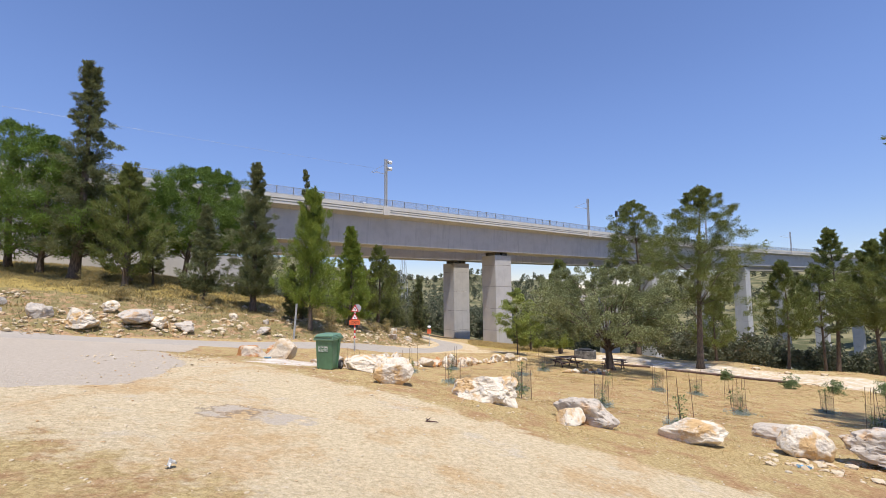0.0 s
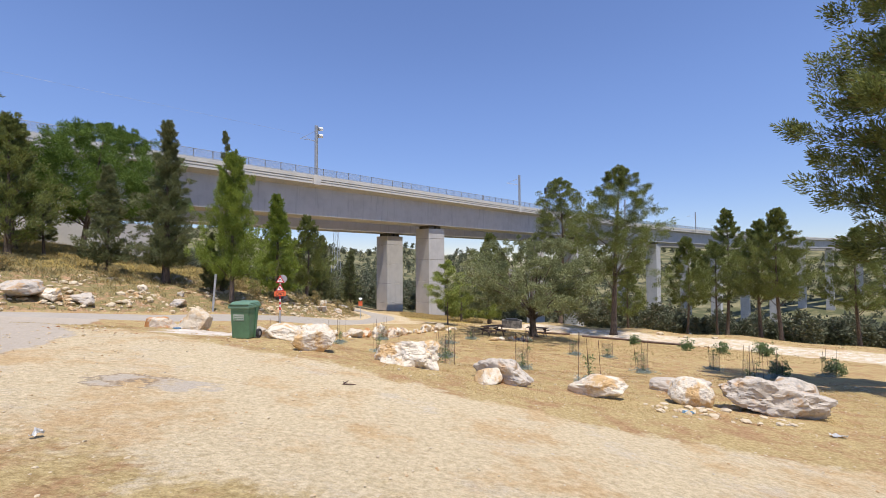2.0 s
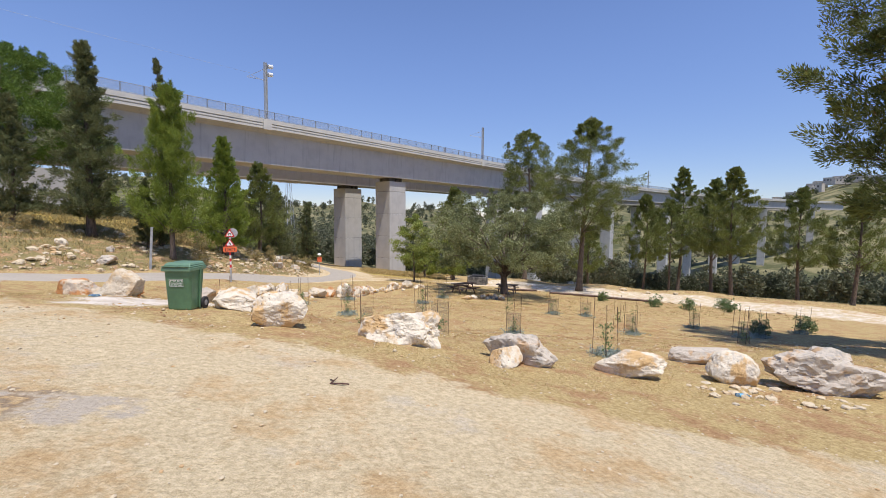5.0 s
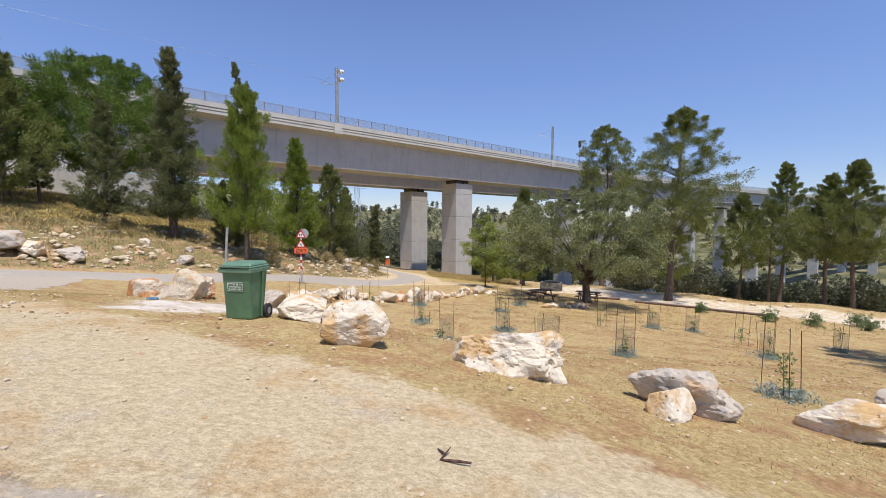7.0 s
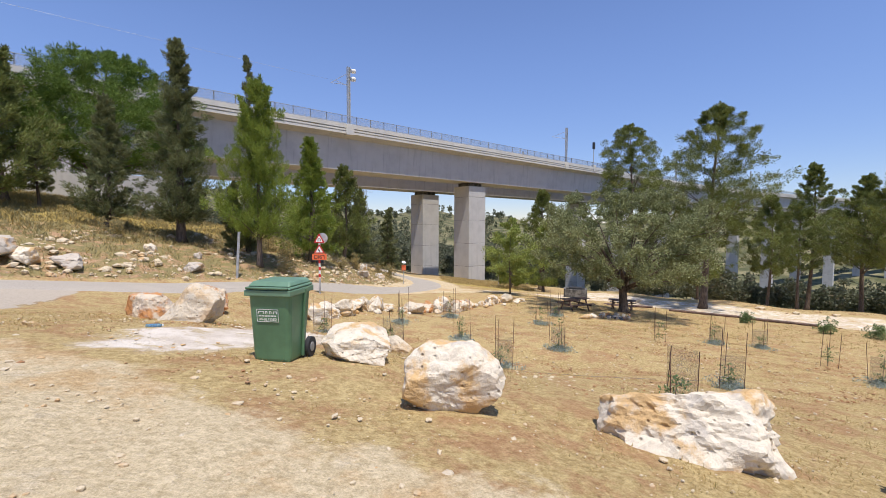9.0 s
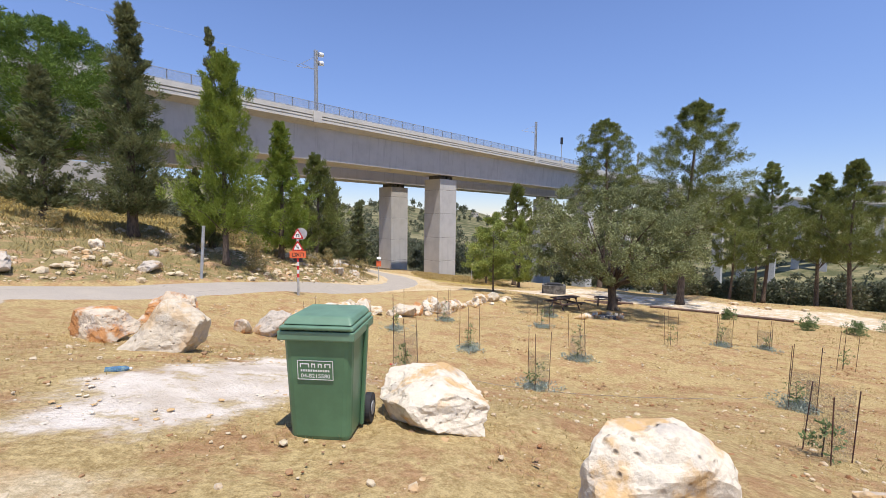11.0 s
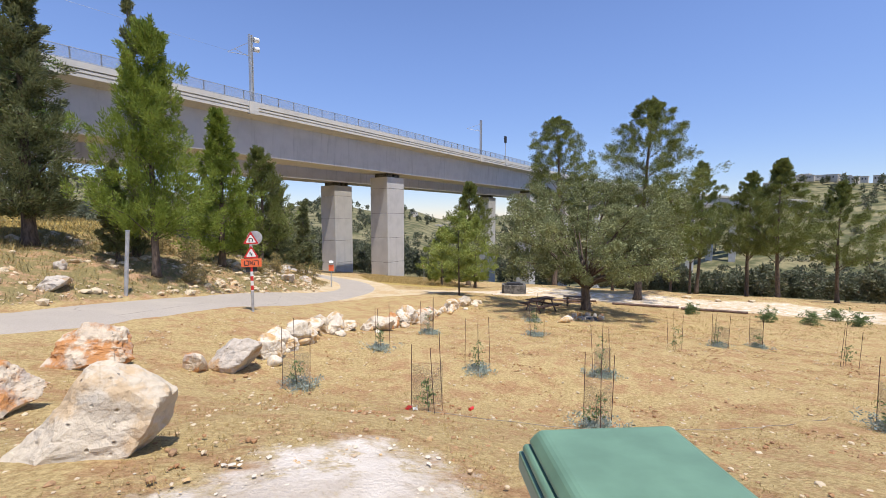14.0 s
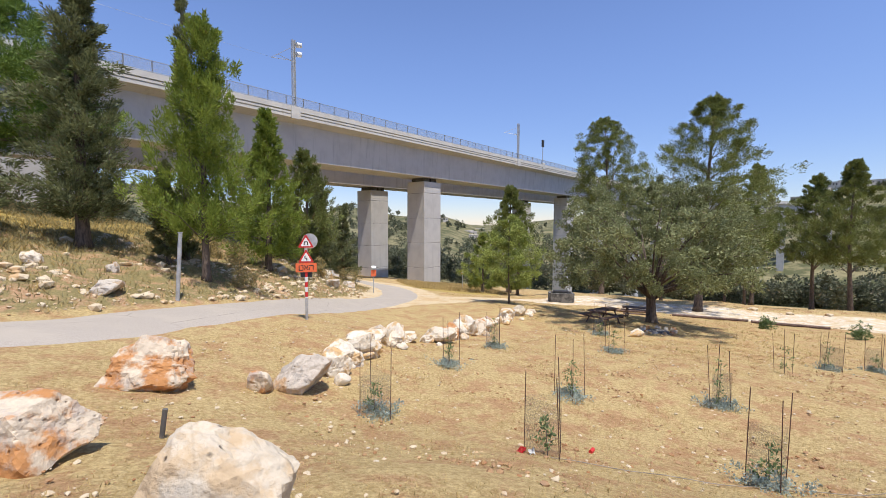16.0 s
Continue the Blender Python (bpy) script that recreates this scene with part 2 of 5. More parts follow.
WHITE = plain("white_print", (0.80, 0.80, 0.77), 0.5, 0, 0.05, 20, 0)
RED = plain("red_sign_film", (0.62, 0.035, 0.03), 0.4, 0, 0.06, 9, 0)
ORANGE = plain("orange_sign_film", (0.85, 0.17, 0.06), 0.4, 0, 0.06, 9, 0)
BLACK = plain("black_print", (0.03, 0.03, 0.03), 0.5, 0, 0.1, 9, 0)
HOSE = plain("dusty_hose", (0.34, 0.29, 0.22), 0.8, 0, 0.2)
WOOD = plain("weathered_wood", (0.17, 0.105, 0.08), 0.75, 0, 0.3, 8, 0.3)
STONE_DARK = plain("dark_stonework", (0.15, 0.14, 0.125), 0.9, 0, 0.3, 3, 0.5)
ASH = plain("ash_and_cinders", (0.17, 0.165, 0.16), 0.95, 0, 0.4, 9, 0.6)
ROOFING = plain("pale_house_wall", (0.62, 0.56, 0.48), 0.8, 0, 0.1, 1, 0)
STRIPE = mat("red_white_bands", m_stripe)
MESH = mat("wire_mesh", m_mesh)
NET = mat("plastic_netting", m_net)
CLEAR = mat("blue_clear_plastic", m_clear)
LEAF_PINE = leaf_mat("pine_needles", (0.062, 0.082, 0.022), (0.26, 0.295, 0.085), (0.17, 0.12, 0.05), 0.05)
LEAF_BRIGHT = leaf_mat("bright_pine_needles", (0.08, 0.128, 0.02), (0.30, 0.37, 0.065), (0.2, 0.17, 0.05), 0.03)
LEAF_STONE = leaf_mat("stone_pine_needles", (0.042, 0.082, 0.014), (0.18, 0.265, 0.045), (0.1, 0.1, 0.03), 0.02)
LEAF_DARK = leaf_mat("cypress_sprays", (0.055, 0.072, 0.03), (0.25, 0.27, 0.12), (0.14, 0.10, 0.05), 0.05)
LEAF_OLIVE = leaf_mat("grey_green_leaves", (0.09, 0.11, 0.045), (0.33, 0.355, 0.165), (0.2, 0.17, 0.1), 0.03)
LEAF_LIGHT = leaf_mat("light_green_leaves", (0.13, 0.18, 0.035), (0.40, 0.45, 0.12), (0.3, 0.27, 0.1), 0.03)
# bluish distance haze is mixed into this leaf colour
LEAF_FAR = leaf_mat("hazed_far_scrub", (0.07, 0.085, 0.045), (0.19, 0.20, 0.12), (0.25, 0.21, 0.13), 0.08)
LEAF_SAGE = leaf_mat("sage_leaves", (0.22, 0.28, 0.24), (0.44, 0.50, 0.43), (0.3, 0.28, 0.15), 0.03)
LEAF_SHOOT = leaf_mat("sapling_leaves", (0.09, 0.15, 0.05), (0.2, 0.27, 0.11), (0.25, 0.2, 0.1), 0.03)
STRAW = leaf_mat("dry_grass", (0.36, 0.25, 0.09), (0.62, 0.47, 0.21), (0.25, 0.2, 0.07), 0.15)
HERB = leaf_mat("hillside_herbs", (0.20, 0.18, 0.08), (0.42, 0.35, 0.17), (0.5, 0.36, 0.13), 0.25)
CLOD = rock_mat("red_earth_clods", (0.44, 0.27, 0.14), (0.38, 0.19, 0.085), (0.30, 0.2, 0.12), 0.5)
PEBBLE = rock_mat("pebbles", (0.68, 0.56, 0.38), (0.56, 0.37, 0.19), (0.56, 0.49, 0.38), 0.5)


# ---- mesh words ----
def part(name, bm, material, parent=None, label=""):
    """One mesh object from a bmesh or a mesh, under a thing or part."""
    if isinstance(bm, bmesh.types.BMesh):
        me = bpy.data.meshes.new(name)
        bm.to_mesh(me)
        bm.free()
    else:
        me = bm
    if not me.materials:
        me.materials.append(material)
    ob = new(name, me)
    if parent:
        ob.parent = parent
    if label:
        ob["label"] = label
    return ob


def thing(name, x, y, z, rz=0, label="", category="", group="", kind=""):
    e = new(name)
    e.empty_display_size = 0.2
    e.matrix_basis = pose(x, y, z, 0, 0, rz)
    return tagged(e, label, category, group, kind)


def box(bm, x0, x1, y0, y1, z0, z1, bevel=0.0, turn=None):
    r = bmesh.ops.create_cube(bm, size=1)
    vs = r["verts"]
    for v in vs:
        v.co = Vector(((x0 + x1) / 2 + v.co.x * (x1 - x0), (y0 + y1) / 2 + v.co.y * (y1 - y0), (z0 + z1) / 2 + v.co.z * (z1 - z0)))
    if turn:
        bmesh.ops.transform(bm, matrix=turn, verts=vs)
    if bevel:
        es = list({e for v in vs for e in v.link_edges})
        bmesh.ops.bevel(bm, geom=es, offset=bevel, segments=2, affect='EDGES', profile=0.6)
    return bm


def boxm(x0, x1, y0, y1, z0, z1, bevel=0.0, turn=None):
    return box(bmesh.new(), x0, x1, y0, y1, z0, z1, bevel, turn)


def rod(bm, p, q, r0, r1=None, seg=8):
    p, q = Vector(p), Vector(q)
    d = q - p
    m = Matrix.Translation((p + q) / 2) @ d.to_track_quat('Z', 'Y').to_matrix().to_4x4()
    bmesh.ops.create_cone(bm, cap_ends=True, segments=seg, radius1=r0, radius2=r0 if r1 is None else r1, depth=d.length, matrix=m)
    return bm


def rodm(p, q, r0, r1=None, seg=8):
    return rod(bmesh.new(), p, q, r0, r1, seg)


def mesh_from(name, verts, faces, smooth=False):
    """verts (n,3) and faces (m,k) arrays, all faces with k corners."""
    me = bpy.data.meshes.new(name)
    verts, faces = np.asarray(verts, np.float32), np.asarray(faces, np.int32)
    k = faces.shape[1]
    me.vertices.add(len(verts))
    me.vertices.foreach_set("co", verts.ravel())
    me.loops.add(faces.size)
    me.loops.foreach_set("vertex_index", faces.ravel())
    me.polygons.add(len(faces))
    me.polygons.foreach_set("loop_start", np.arange(0, faces.size, k, dtype=np.int32))
    me.polygons.foreach_set("loop_total", np.full(len(faces), k, np.int32))
    me.polygons.foreach_set("use_smooth", np.full(len(faces), smooth, bool))
    me.update(calc_edges=True)
    return me


# ---- the lie of the land ----
EDGE = [(-70, -14), (-20.6, 19.2), (-13.3, 25.6), (-11, 29.4), (-7.3, 36.4), (-4.2, 43.5), (-2.8, 55), (-5, 66)]
BUMPS = [(-5.2, 15.2, 0.22, 2.0), (-3.6, 17, 0.25, 1.6), (1.6, 19.2, -0.38, 2.2), (-4.5, 21.8, -0.22, 2.0), (8.5, 22.6, 0.2, 3), (-6.5, 29.3, 0.2, 2.5),
         (0.1, 32, -0.2, 2.5), (11, 34.9, 0.3, 3.5), (29, 47.5, 1.0, 3.5), (36, 41, 1.0, 3.5), (42, 33, 0.9, 4), (21.5, 55, 0.9, 4), (7.5, 43.5, 0.45, 3.5), (-1.75, 12.8, 0.16, 1.0), (-1.6, 6.0, -0.16, 2.5)]


def step(a, b, v):
    v = np.clip((v - a) / (b - a), 0, 1)
    return v * v * (3 - 2 * v)


def side_of(line, x, y):
    """Distance to a line of points, positive to its left."""
    best, sign = np.full(np.shape(x), 1e18), np.ones(np.shape(x))
    for (ax, ay), (bx, by) in zip(line, line[1:]):
        ex, ey = bx - ax, by - ay
        t = np.clip(((x - ax) * ex + (y - ay) * ey) / (ex * ex + ey * ey), 0, 1)
        dx, dy = x - ax - t * ex, y - ay - t * ey
        d = dx * dx + dy * dy
        near = d < best
        best, sign = np.where(near, d, best), np.where(near, np.sign(ex * dy - ey * dx), sign)
    return np.sqrt(best) * sign


def land(x, y):
    x, y = np.asarray(x, float), np.asarray(y, float)
    xc, yc = np.clip(x, -70, 170), np.clip(y, -20, 170)
    s = 1 / (1 + np.exp(-(yc - 15.5) / 2))
    z = (0.256 - 0.0539 * xc - 0.0626 * yc - 3.314 * s - 0.649 * np.tanh((xc - 2) / 5) + 2.412 * s * np.tanh((xc + 1) / 5)
         - 0.00042 * xc * yc - 0.0001818 * yc * yc + 4.983 * s / (1 + np.exp((xc + 3) / 3)))
    for bx, by, a, w in BUMPS:
        z = z + a * np.exp(-((x - bx) ** 2 + (y - by) ** 2) / (2 * w * w))
    d = np.maximum(side_of(EDGE, x, y), 0)
    z = z + (2.6 * (1 - np.exp(-d / 7)) + 0.10 * np.minimum(np.maximum(d - 6, 0), 22)) * (1 - step(46, 60, y))
    r, a = np.hypot(x, y - 10), np.degrees(np.arctan2(x, y - 10))
    ridge = 44 + 46 * step(18, 62, a) + 60 * step(-5, -50, a) + 14 * np.sin(a / 4.1) + 7 * np.sin(a / 1.7 + 1)
    z = z + step(240, 1000, r) * ridge
    return z


def ground(x, y):
    return float(land(x, y))


# ---- ground ----
def spread(lo, hi, fine, out, growth=1.22):
    a = list(np.arange(lo, hi + 1e-6, fine))
    s, v = fine, lo
    while v > -out:
        s *= growth
        v -= s
        a.insert(0, v)
    s, v = fine, hi
    while v < out:
        s *= growth
        v += s
        a.append(v)
    return np.array(a)


ROAD = [(-74, -16), (-45, 2.5), (-19.8, 18.6), (-12.2, 24.2), (-10.3, 27.4), (-8.1, 31.7), (-6.0, 36.4), (-3.4, 41.6), (-1.5, 46.0), (-0.7, 51), (-0.8, 58), (-2.6, 66), (-8, 78)]
TRACK = [(-30, -14), (-12, 1), (-1.5, 4.6), (3.2, 4.6), (9.5, 2.2), (22, -6)]
PALE_PATH = [(-1.0, 44), (4, 46), (10, 50.5), (17.2, 51.5), (21.5, 47.5), (25.7, 42.3), (30, 39), (32.4, 36.2), (36, 30.5), (42, 21), (52, 6)]
LOT_EDGE = [(-60, -6), (-20, 15), (-9, 13.0), (-4.2, 11.6), (-2.6, 10.4), (-0.5, 9.7), (0.7, 8.9), (2.1, 8.1), (3.4, 7.5), (5.6, 6.6), (9, 5.2), (22, -2)]
NEAR_EDGE = [(-60, -20), (-9, 3.2), (-4, 4.6), (0, 3.6), (3, 2.4), (9, -0.4), (22, -8)]
APRON = [(-40, 4), (-21, 17.2), (-12.5, 22.6), (-9, 14.2), (-5.4, 10.2), (-4.8, 7.2), (-6.4, 5.6), (-24, 1)]


def build_ground():
    xs, ys = spread(-26, 46, 0.3, 2600), spread(-4, 58, 0.3, 2600)
    X, Y = np.meshgrid(xs, ys)
    Z = land(X, Y)
    nz = np.array([noise.noise((x * 0.9, y * 0.9, 3.0)) + 0.5 * noise.noise((x * 2.7, y * 2.7, 9.0)) for x, y in zip(X.ravel(), Y.ravel())]).reshape(X.shape)
    near = 1 - step(40, 90, np.hypot(X, Y - 20))
    droad = np.abs(side_of(ROAD, X, Y))
    dtrack = np.abs(side_of(TRACK, X, Y))
    rough = 0.012 + 0.05 * step(3.0, 6.0, dtrack) * step(2.4, 4.5, droad)
    rough = rough + 0.12 * step(0, 2.5, side_of(EDGE, X, Y))
    Z = Z + nz * rough * near
    Z = Z - 0.03 * (1 - step(1.0, 2.0, droad))
    far_rough = step(150, 400, np.hypot(X, Y))
    Z = Z + far_rough * np.array([12 * noise.noise((x * 0.006, y * 0.006, 1.0)) for x, y in zip(X.ravel(), Y.ravel())]).reshape(X.shape)
    w, h = len(xs), len(ys)
    i = (np.arange(h - 1)[:, None] * w + np.arange(w - 1)[None, :]).ravel()
    me = mesh_from("ground", np.stack([X, Y, Z], -1).reshape(-1, 3), np.stack([i, i + 1, i + w + 1, i + w], -1), True)

    def zone(name, v):
        me.attributes.new(name, 'FLOAT', 'POINT').data.foreach_set("value", np.ascontiguousarray(v, np.float32).ravel())
    bank = side_of(EDGE, X, Y)
    upper, lower = -side_of(LOT_EDGE, X, Y), side_of(NEAR_EDGE, X, Y)
    lot = step(-0.9, 1.5, upper) * (0.34 + 0.66 * step(-1.0, 1.8, lower))
    path = 1 - step(2.2, 3.4, np.abs(side_of(PALE_PATH, X, Y)))
    verge = (1 - step(1.8, 3.0 + 2.0 * step(40, 46, Y), droad)) * step(36, 42, Y) * (bank < 0.3)
    zone("track", np.maximum(np.maximum(lot, path), verge))
    spot = np.hypot(((X + 4.4) * 0.49 + (Y - 13.7) * 0.87) / 2.3, ((X + 4.4) * 0.87 - (Y - 13.7) * 0.49) / 1.15)
    zone("chalky", np.maximum(0.74 * (1 - step(0.25, 1.65, spot)), 0.42 * path * step(6, 12, X)))
    inside = np.zeros(X.shape, bool)
    for (ax, ay), (bx, by) in zip(APRON, APRON[1:] + APRON[:1]):
        inside ^= ((ay > Y) != (by > Y)) & (X < (bx - ax) * (Y - ay) / (by - ay + 1e-9) + ax)
    d = np.where(inside, -1, 1) * np.abs(side_of(APRON + APRON[:1], X, Y))
    patch = 1 - step(0.6, 1.2, np.hypot((X + 2.5) / 1.3, (Y - 6.5) / 0.6))
    zone("tarred", np.maximum(np.where(-d > 0, step(0, 0.9, -d), 0) * 0.9, 0.52 * patch))
    zone("hillside", step(-0.5, 1.0, bank) * (1 - step(58, 70, Y)) * step(-60, -45, X))
    zone("golden", 0.85 * step(6, 12, bank) * (1 - step(48, 56, Y)) + step(52, 60, Y) * (1 - step(2.5, 9, np.abs(side_of([(6, 60), (9, 78), (16, 92)], X, Y)))) * 0.9)
    zone("far", step(60, 110, np.hypot(X, Y - 20)))
    return tagged(part("ground", me, GROUND), "dry stony ground with straw, red earth and pale dust", "ground", kind="structure")


def strip(name, line, half, lift, material, label, category, seed=0, step_m=0.5):
    """A ribbon laid on the land along a line of points, with a ragged edge."""
    pts = [Vector((a, b, 0)) for a, b in line]
    fine = []
    for k in range(len(pts) - 1):
        p0, p1, p2, p3 = pts[max(k - 1, 0)], pts[k], pts[k + 1], pts[min(k + 2, len(pts) - 1)]
        n = max(2, int((p2 - p1).length / step_m))
        for j in range(n):
            t = j / n
            fine.append(0.5 * (2 * p1 + (p2 - p0) * t + (2 * p0 - 5 * p1 + 4 * p2 - p3) * t * t + (3 * p1 - p0 - 3 * p2 + p3) * t ** 3))
    fine.append(pts[-1])
    vs, fs, cols = [], [], 9
    for k, p in enumerate(fine):
        d = (fine[min(k + 1, len(fine) - 1)] - fine[max(k - 1, 0)]).normalized()
        nrm = Vector((-d.y, d.x, 0))
        for c in range(cols):
            u = c / (cols - 1) * 2 - 1
            wob = 0.16 * noise.noise((k * 0.35, u * 3 + seed, 5)) if abs(u) == 1 else 0
            q = p + nrm * (u * half + wob)
            edge = 1 if abs(u) < 1 else -0.6
            vs.append((q.x, q.y, ground(q.x, q.y) + lift * edge + 0.03 * (1 - u * u)))
    for k in range(len(fine) - 1):
        for c in range(cols - 1):
            a = k * cols + c
            fs.append((a, a + 1, a + cols + 1, a + cols))
    return tagged(part(name, mesh_from(name, vs, fs, True), material), label, category, kind="structure")


build_ground()
strip("road", ROAD, 1.5, 0.03, ASPHALT, "worn pale grey asphalt road with ragged edges", "road")

# ---- railway bridge ----
ORIGIN, ALONG, ACROSS = Vector((-10.76, 66.39, 0)), Vector((0.780, 0.626, 0)), Vector((-0.626, 0.780, 0))


def on_bridge(a, p, z):
    """A place on the bridge: a metres along it, p metres back from the near edge."""
    k = max(0, a - 90) ** 2 / 1267
    return ORIGIN + ALONG * a + ACROSS * (p - k) + Vector((0, 0, z))


def sweep(section, a0, a1, n=0):
    """A section of (back, height) corners swept along the bridge."""
    bm = bmesh.new()
    n = n or max(2, int((a1 - a0) / 10))
    rings = [[bm.verts.new(on_bridge(a0 + (a1 - a0) * i / n, p, z)) for p, z in section] for i in range(n + 1)]
    for r, q in zip(rings, rings[1:]):
        for i in range(len(section)):
            j = (i + 1) % len(section)
            bm.faces.new((r[i], q[i], q[j], r[j]))
    bm.faces.new(rings[0])
    bm.faces.new(rings[-1][::-1])
    bmesh.ops.recalc_face_normals(bm, faces=bm.faces)
    return bm


A0, A1 = -62, 420
SOFFIT, PIER_BACK = 9.35, 6.2


def bridge(p0, drop, name_label):
    b = thing("railway_bridge", 0, 0, 0, 0, name_label, "bridge")

    def band(name, corners, material, label="", end=A1):
        return part(name, sweep([(p0 + p, z - drop) for p, z in corners], A0, end), material, b, label)
    band("girder", [(3.4, 13.7), (3.65, SOFFIT), (8.75, SOFFIT), (9.0, 13.7)], GIRDER, "grey concrete box girder")
    band("deck", [(2.24, 14.8), (2.24, 14.2), (3.4, 13.704), (9.0, 13.704), (10.1, 14.2), (10.1, 15.5), (9.8, 15.5), (9.8, 14.8)], GIRDER)
    band("lower_fascia", [(2.1, 14.15), (2.236, 14.15), (2.236, 14.44), (2.1, 14.44)], FASCIA, "cream concrete edge band")
    band("fascia_groove", [(2.2, 14.442), (2.236, 14.442), (2.236, 14.57), (2.2, 14.57)], GIRDER)
    band("middle_fascia", [(2.08, 14.572), (2.236, 14.572), (2.236, 14.79), (2.08, 14.79)], FASCIA, "cream concrete edge band")
    band("fascia_groove", [(2.2, 14.792), (2.236, 14.792), (2.236, 14.92), (2.2, 14.92)], GIRDER)
    band("parapet", [(2.04, 14.922), (2.3, 14.922), (2.3, 15.5), (2.04, 15.5)], FASCIA, "cream concrete parapet band")
    for z in (15.58, 16.6):
        band("rail", [(2.15, z), (2.2, z), (2.2, z + 0.05), (2.15, z + 0.05)], GALV, end=240)
    band("mesh_panel", [(2.17, 15.51), (2.175, 15.51), (2.175, 16.6), (2.17, 16.6)], MESH, "wire mesh fence panel", 240)
    post = bpy.data.meshes.new("fence_post")
    bm = boxm(-0.055, 0.055, -0.04, 0.04, 0, 1.16)
    bm.to_mesh(post)
    bm.free()
    post.materials.append(POST_STEEL)
    for i in range(130):
        o = part("fence_post", post, POST_STEEL, b)
        o.matrix_basis = Matrix.Translation(on_bridge(A0 + 2.3 * i, p0 + 2.24, 15.5 - drop))
    return b


bridge(0.0, 0.0, "grey concrete railway bridge with cream edge bands and fence")
bridge(13.45, 0.9, "grey concrete railway bridge parallel behind the first")


def pier(a, p0, drop):
    c = on_bridge(a, p0 + PIER_BACK, 0)
    foot = ground(c.x, c.y) - 1.2
    top = 8.7 - drop
    t = thing("bridge_pier", c.x, c.y, foot, 38.75, "tall square concrete bridge pier with casting joints", "pier", "bridge piers")
    total = top - foot
    z1, lift = total, 2.0
    while z1 > 0.2:
        z0 = max(0.0, z1 - lift)
        part("pier_lift", boxm(-2.2, 2.2, -2.0, 2.0, z0 + 0.02, z1 - 0.02, 0.05), CONCRETE, t)
        if z0 > 0:
            part("casting_joint", boxm(-2.15, 2.15, -1.95, 1.95, z0 - 0.02, z0 + 0.02), STONE_DARK, t)
        z1, lift = z0, 4.3
    for x0, x1 in ((-1.7, -0.2), (0.3, 1.7)):
        part("bearing", boxm(x0, x1, -1.4, 1.4, total - 0.02, total + 0.66, 0.05), STONE_DARK, t, "dark bridge bearing")
    return t


for a in (29.2, 89, 148, 207, 267, 327, 387):
    pier(a, 0.0, 0.0)
    pier(a, 13.45, 0.9)


def abutment():
    t = thing("bridge_abutment", 0, 0, 0, 0, "pale concrete bridge abutment wall on the hillside", "abutment")
    part("wall", sweep([(2.9, -6), (9.6, -6), (9.6, 6.6), (2.9, 6.6)], -62, -19.5, 6), CONCRETE, t)
    part("bearing_seat", sweep([(3.9, 6.602), (8.6, 6.602), (8.6, SOFFIT - 0.01), (3.9, SOFFIT - 0.01)], -62, -24, 4), CONCRETE, t)


abutment()


def mast(a, p0, h, lamps):
    o = on_bridge(a, p0 + 2.02, 14.5)
    t = thing("catenary_mast", o.x, o.y, o.z, 38.75, "galvanised steel railway overhead line mast", "mast", "overhead line masts")
    part("footing", boxm(-0.6, 0.6, -0.12, 0.7, -0.5, 0.98, 0.05), FASCIA, t, "cream concrete footing")
    bm = boxm(-0.2, -0.12, 0.1, 0.5, 0.75, h)
    box(bm, 0.12, 0.2, 0.1, 0.5, 0.75, h)
    for i in range(int((h - 1) / 0.8)):
        rod(bm, (-0.12, 0.3, 0.9 + i * 0.8), (0.12, 0.3, 1.5 + i * 0.8), 0.025, seg=5)
    box(bm, -0.12, 0.12, 0.28, 0.32, 0.75, h)
    part("pole", bm, GALV, t)
    part("cantilever", rod(rodm((0, 0.4, h - 2.4), (-1.2, 3.2, h - 1.7), 0.04), (0, 0.4, h - 0.8), (-1.2, 3.2, h - 1.7), 0.03), GALV, t)
    part("side_arm", rodm((0, 0.3, h - 2.6), (-2.0, 0.2, h - 2.3), 0.035), GALV, t)
    if lamps:
        for z in (h - 0.55, h - 1.65):
            part("pulley", rod(rodm((0.3, 0.1, z), (0.9, 0.1, z + 0.1), 0.3, seg=14), (0.9, 0.1, z + 0.1), (0.98, 0.1, z + 0.1), 0.2), WHITE, t, "round tension pulley")
    return t


mast(1.2, 0, 8.85, True)
mast(55.6, 0, 8.6, False)
mast(117, 0, 8.6, False)
mast(178, 0, 8.6, False)
mast(7, 20.9, 6.0, True)
mast(67, 20.9, 7.2, False)


def signal():
    o = on_bridge(67.6, 2.4, 15.5)
    t = thing("railway_signal", o.x, o.y, o.z, 38.75, "black railway signal on a thin grey post", "signal")
    part("footing", boxm(-0.5, 0.5, -0.42, 0.3, -1.05, 0.45, 0.04), FASCIA, t, "cream concrete footing")
    part("post", rodm((0, 0, 0), (0, 0, 4.3), 0.09), GALV, t)
    part("signal_head", boxm(-0.35, 0.35, -0.2, 0.2, 4.3, 5.9, 0.05), BLACK, t)


signal()


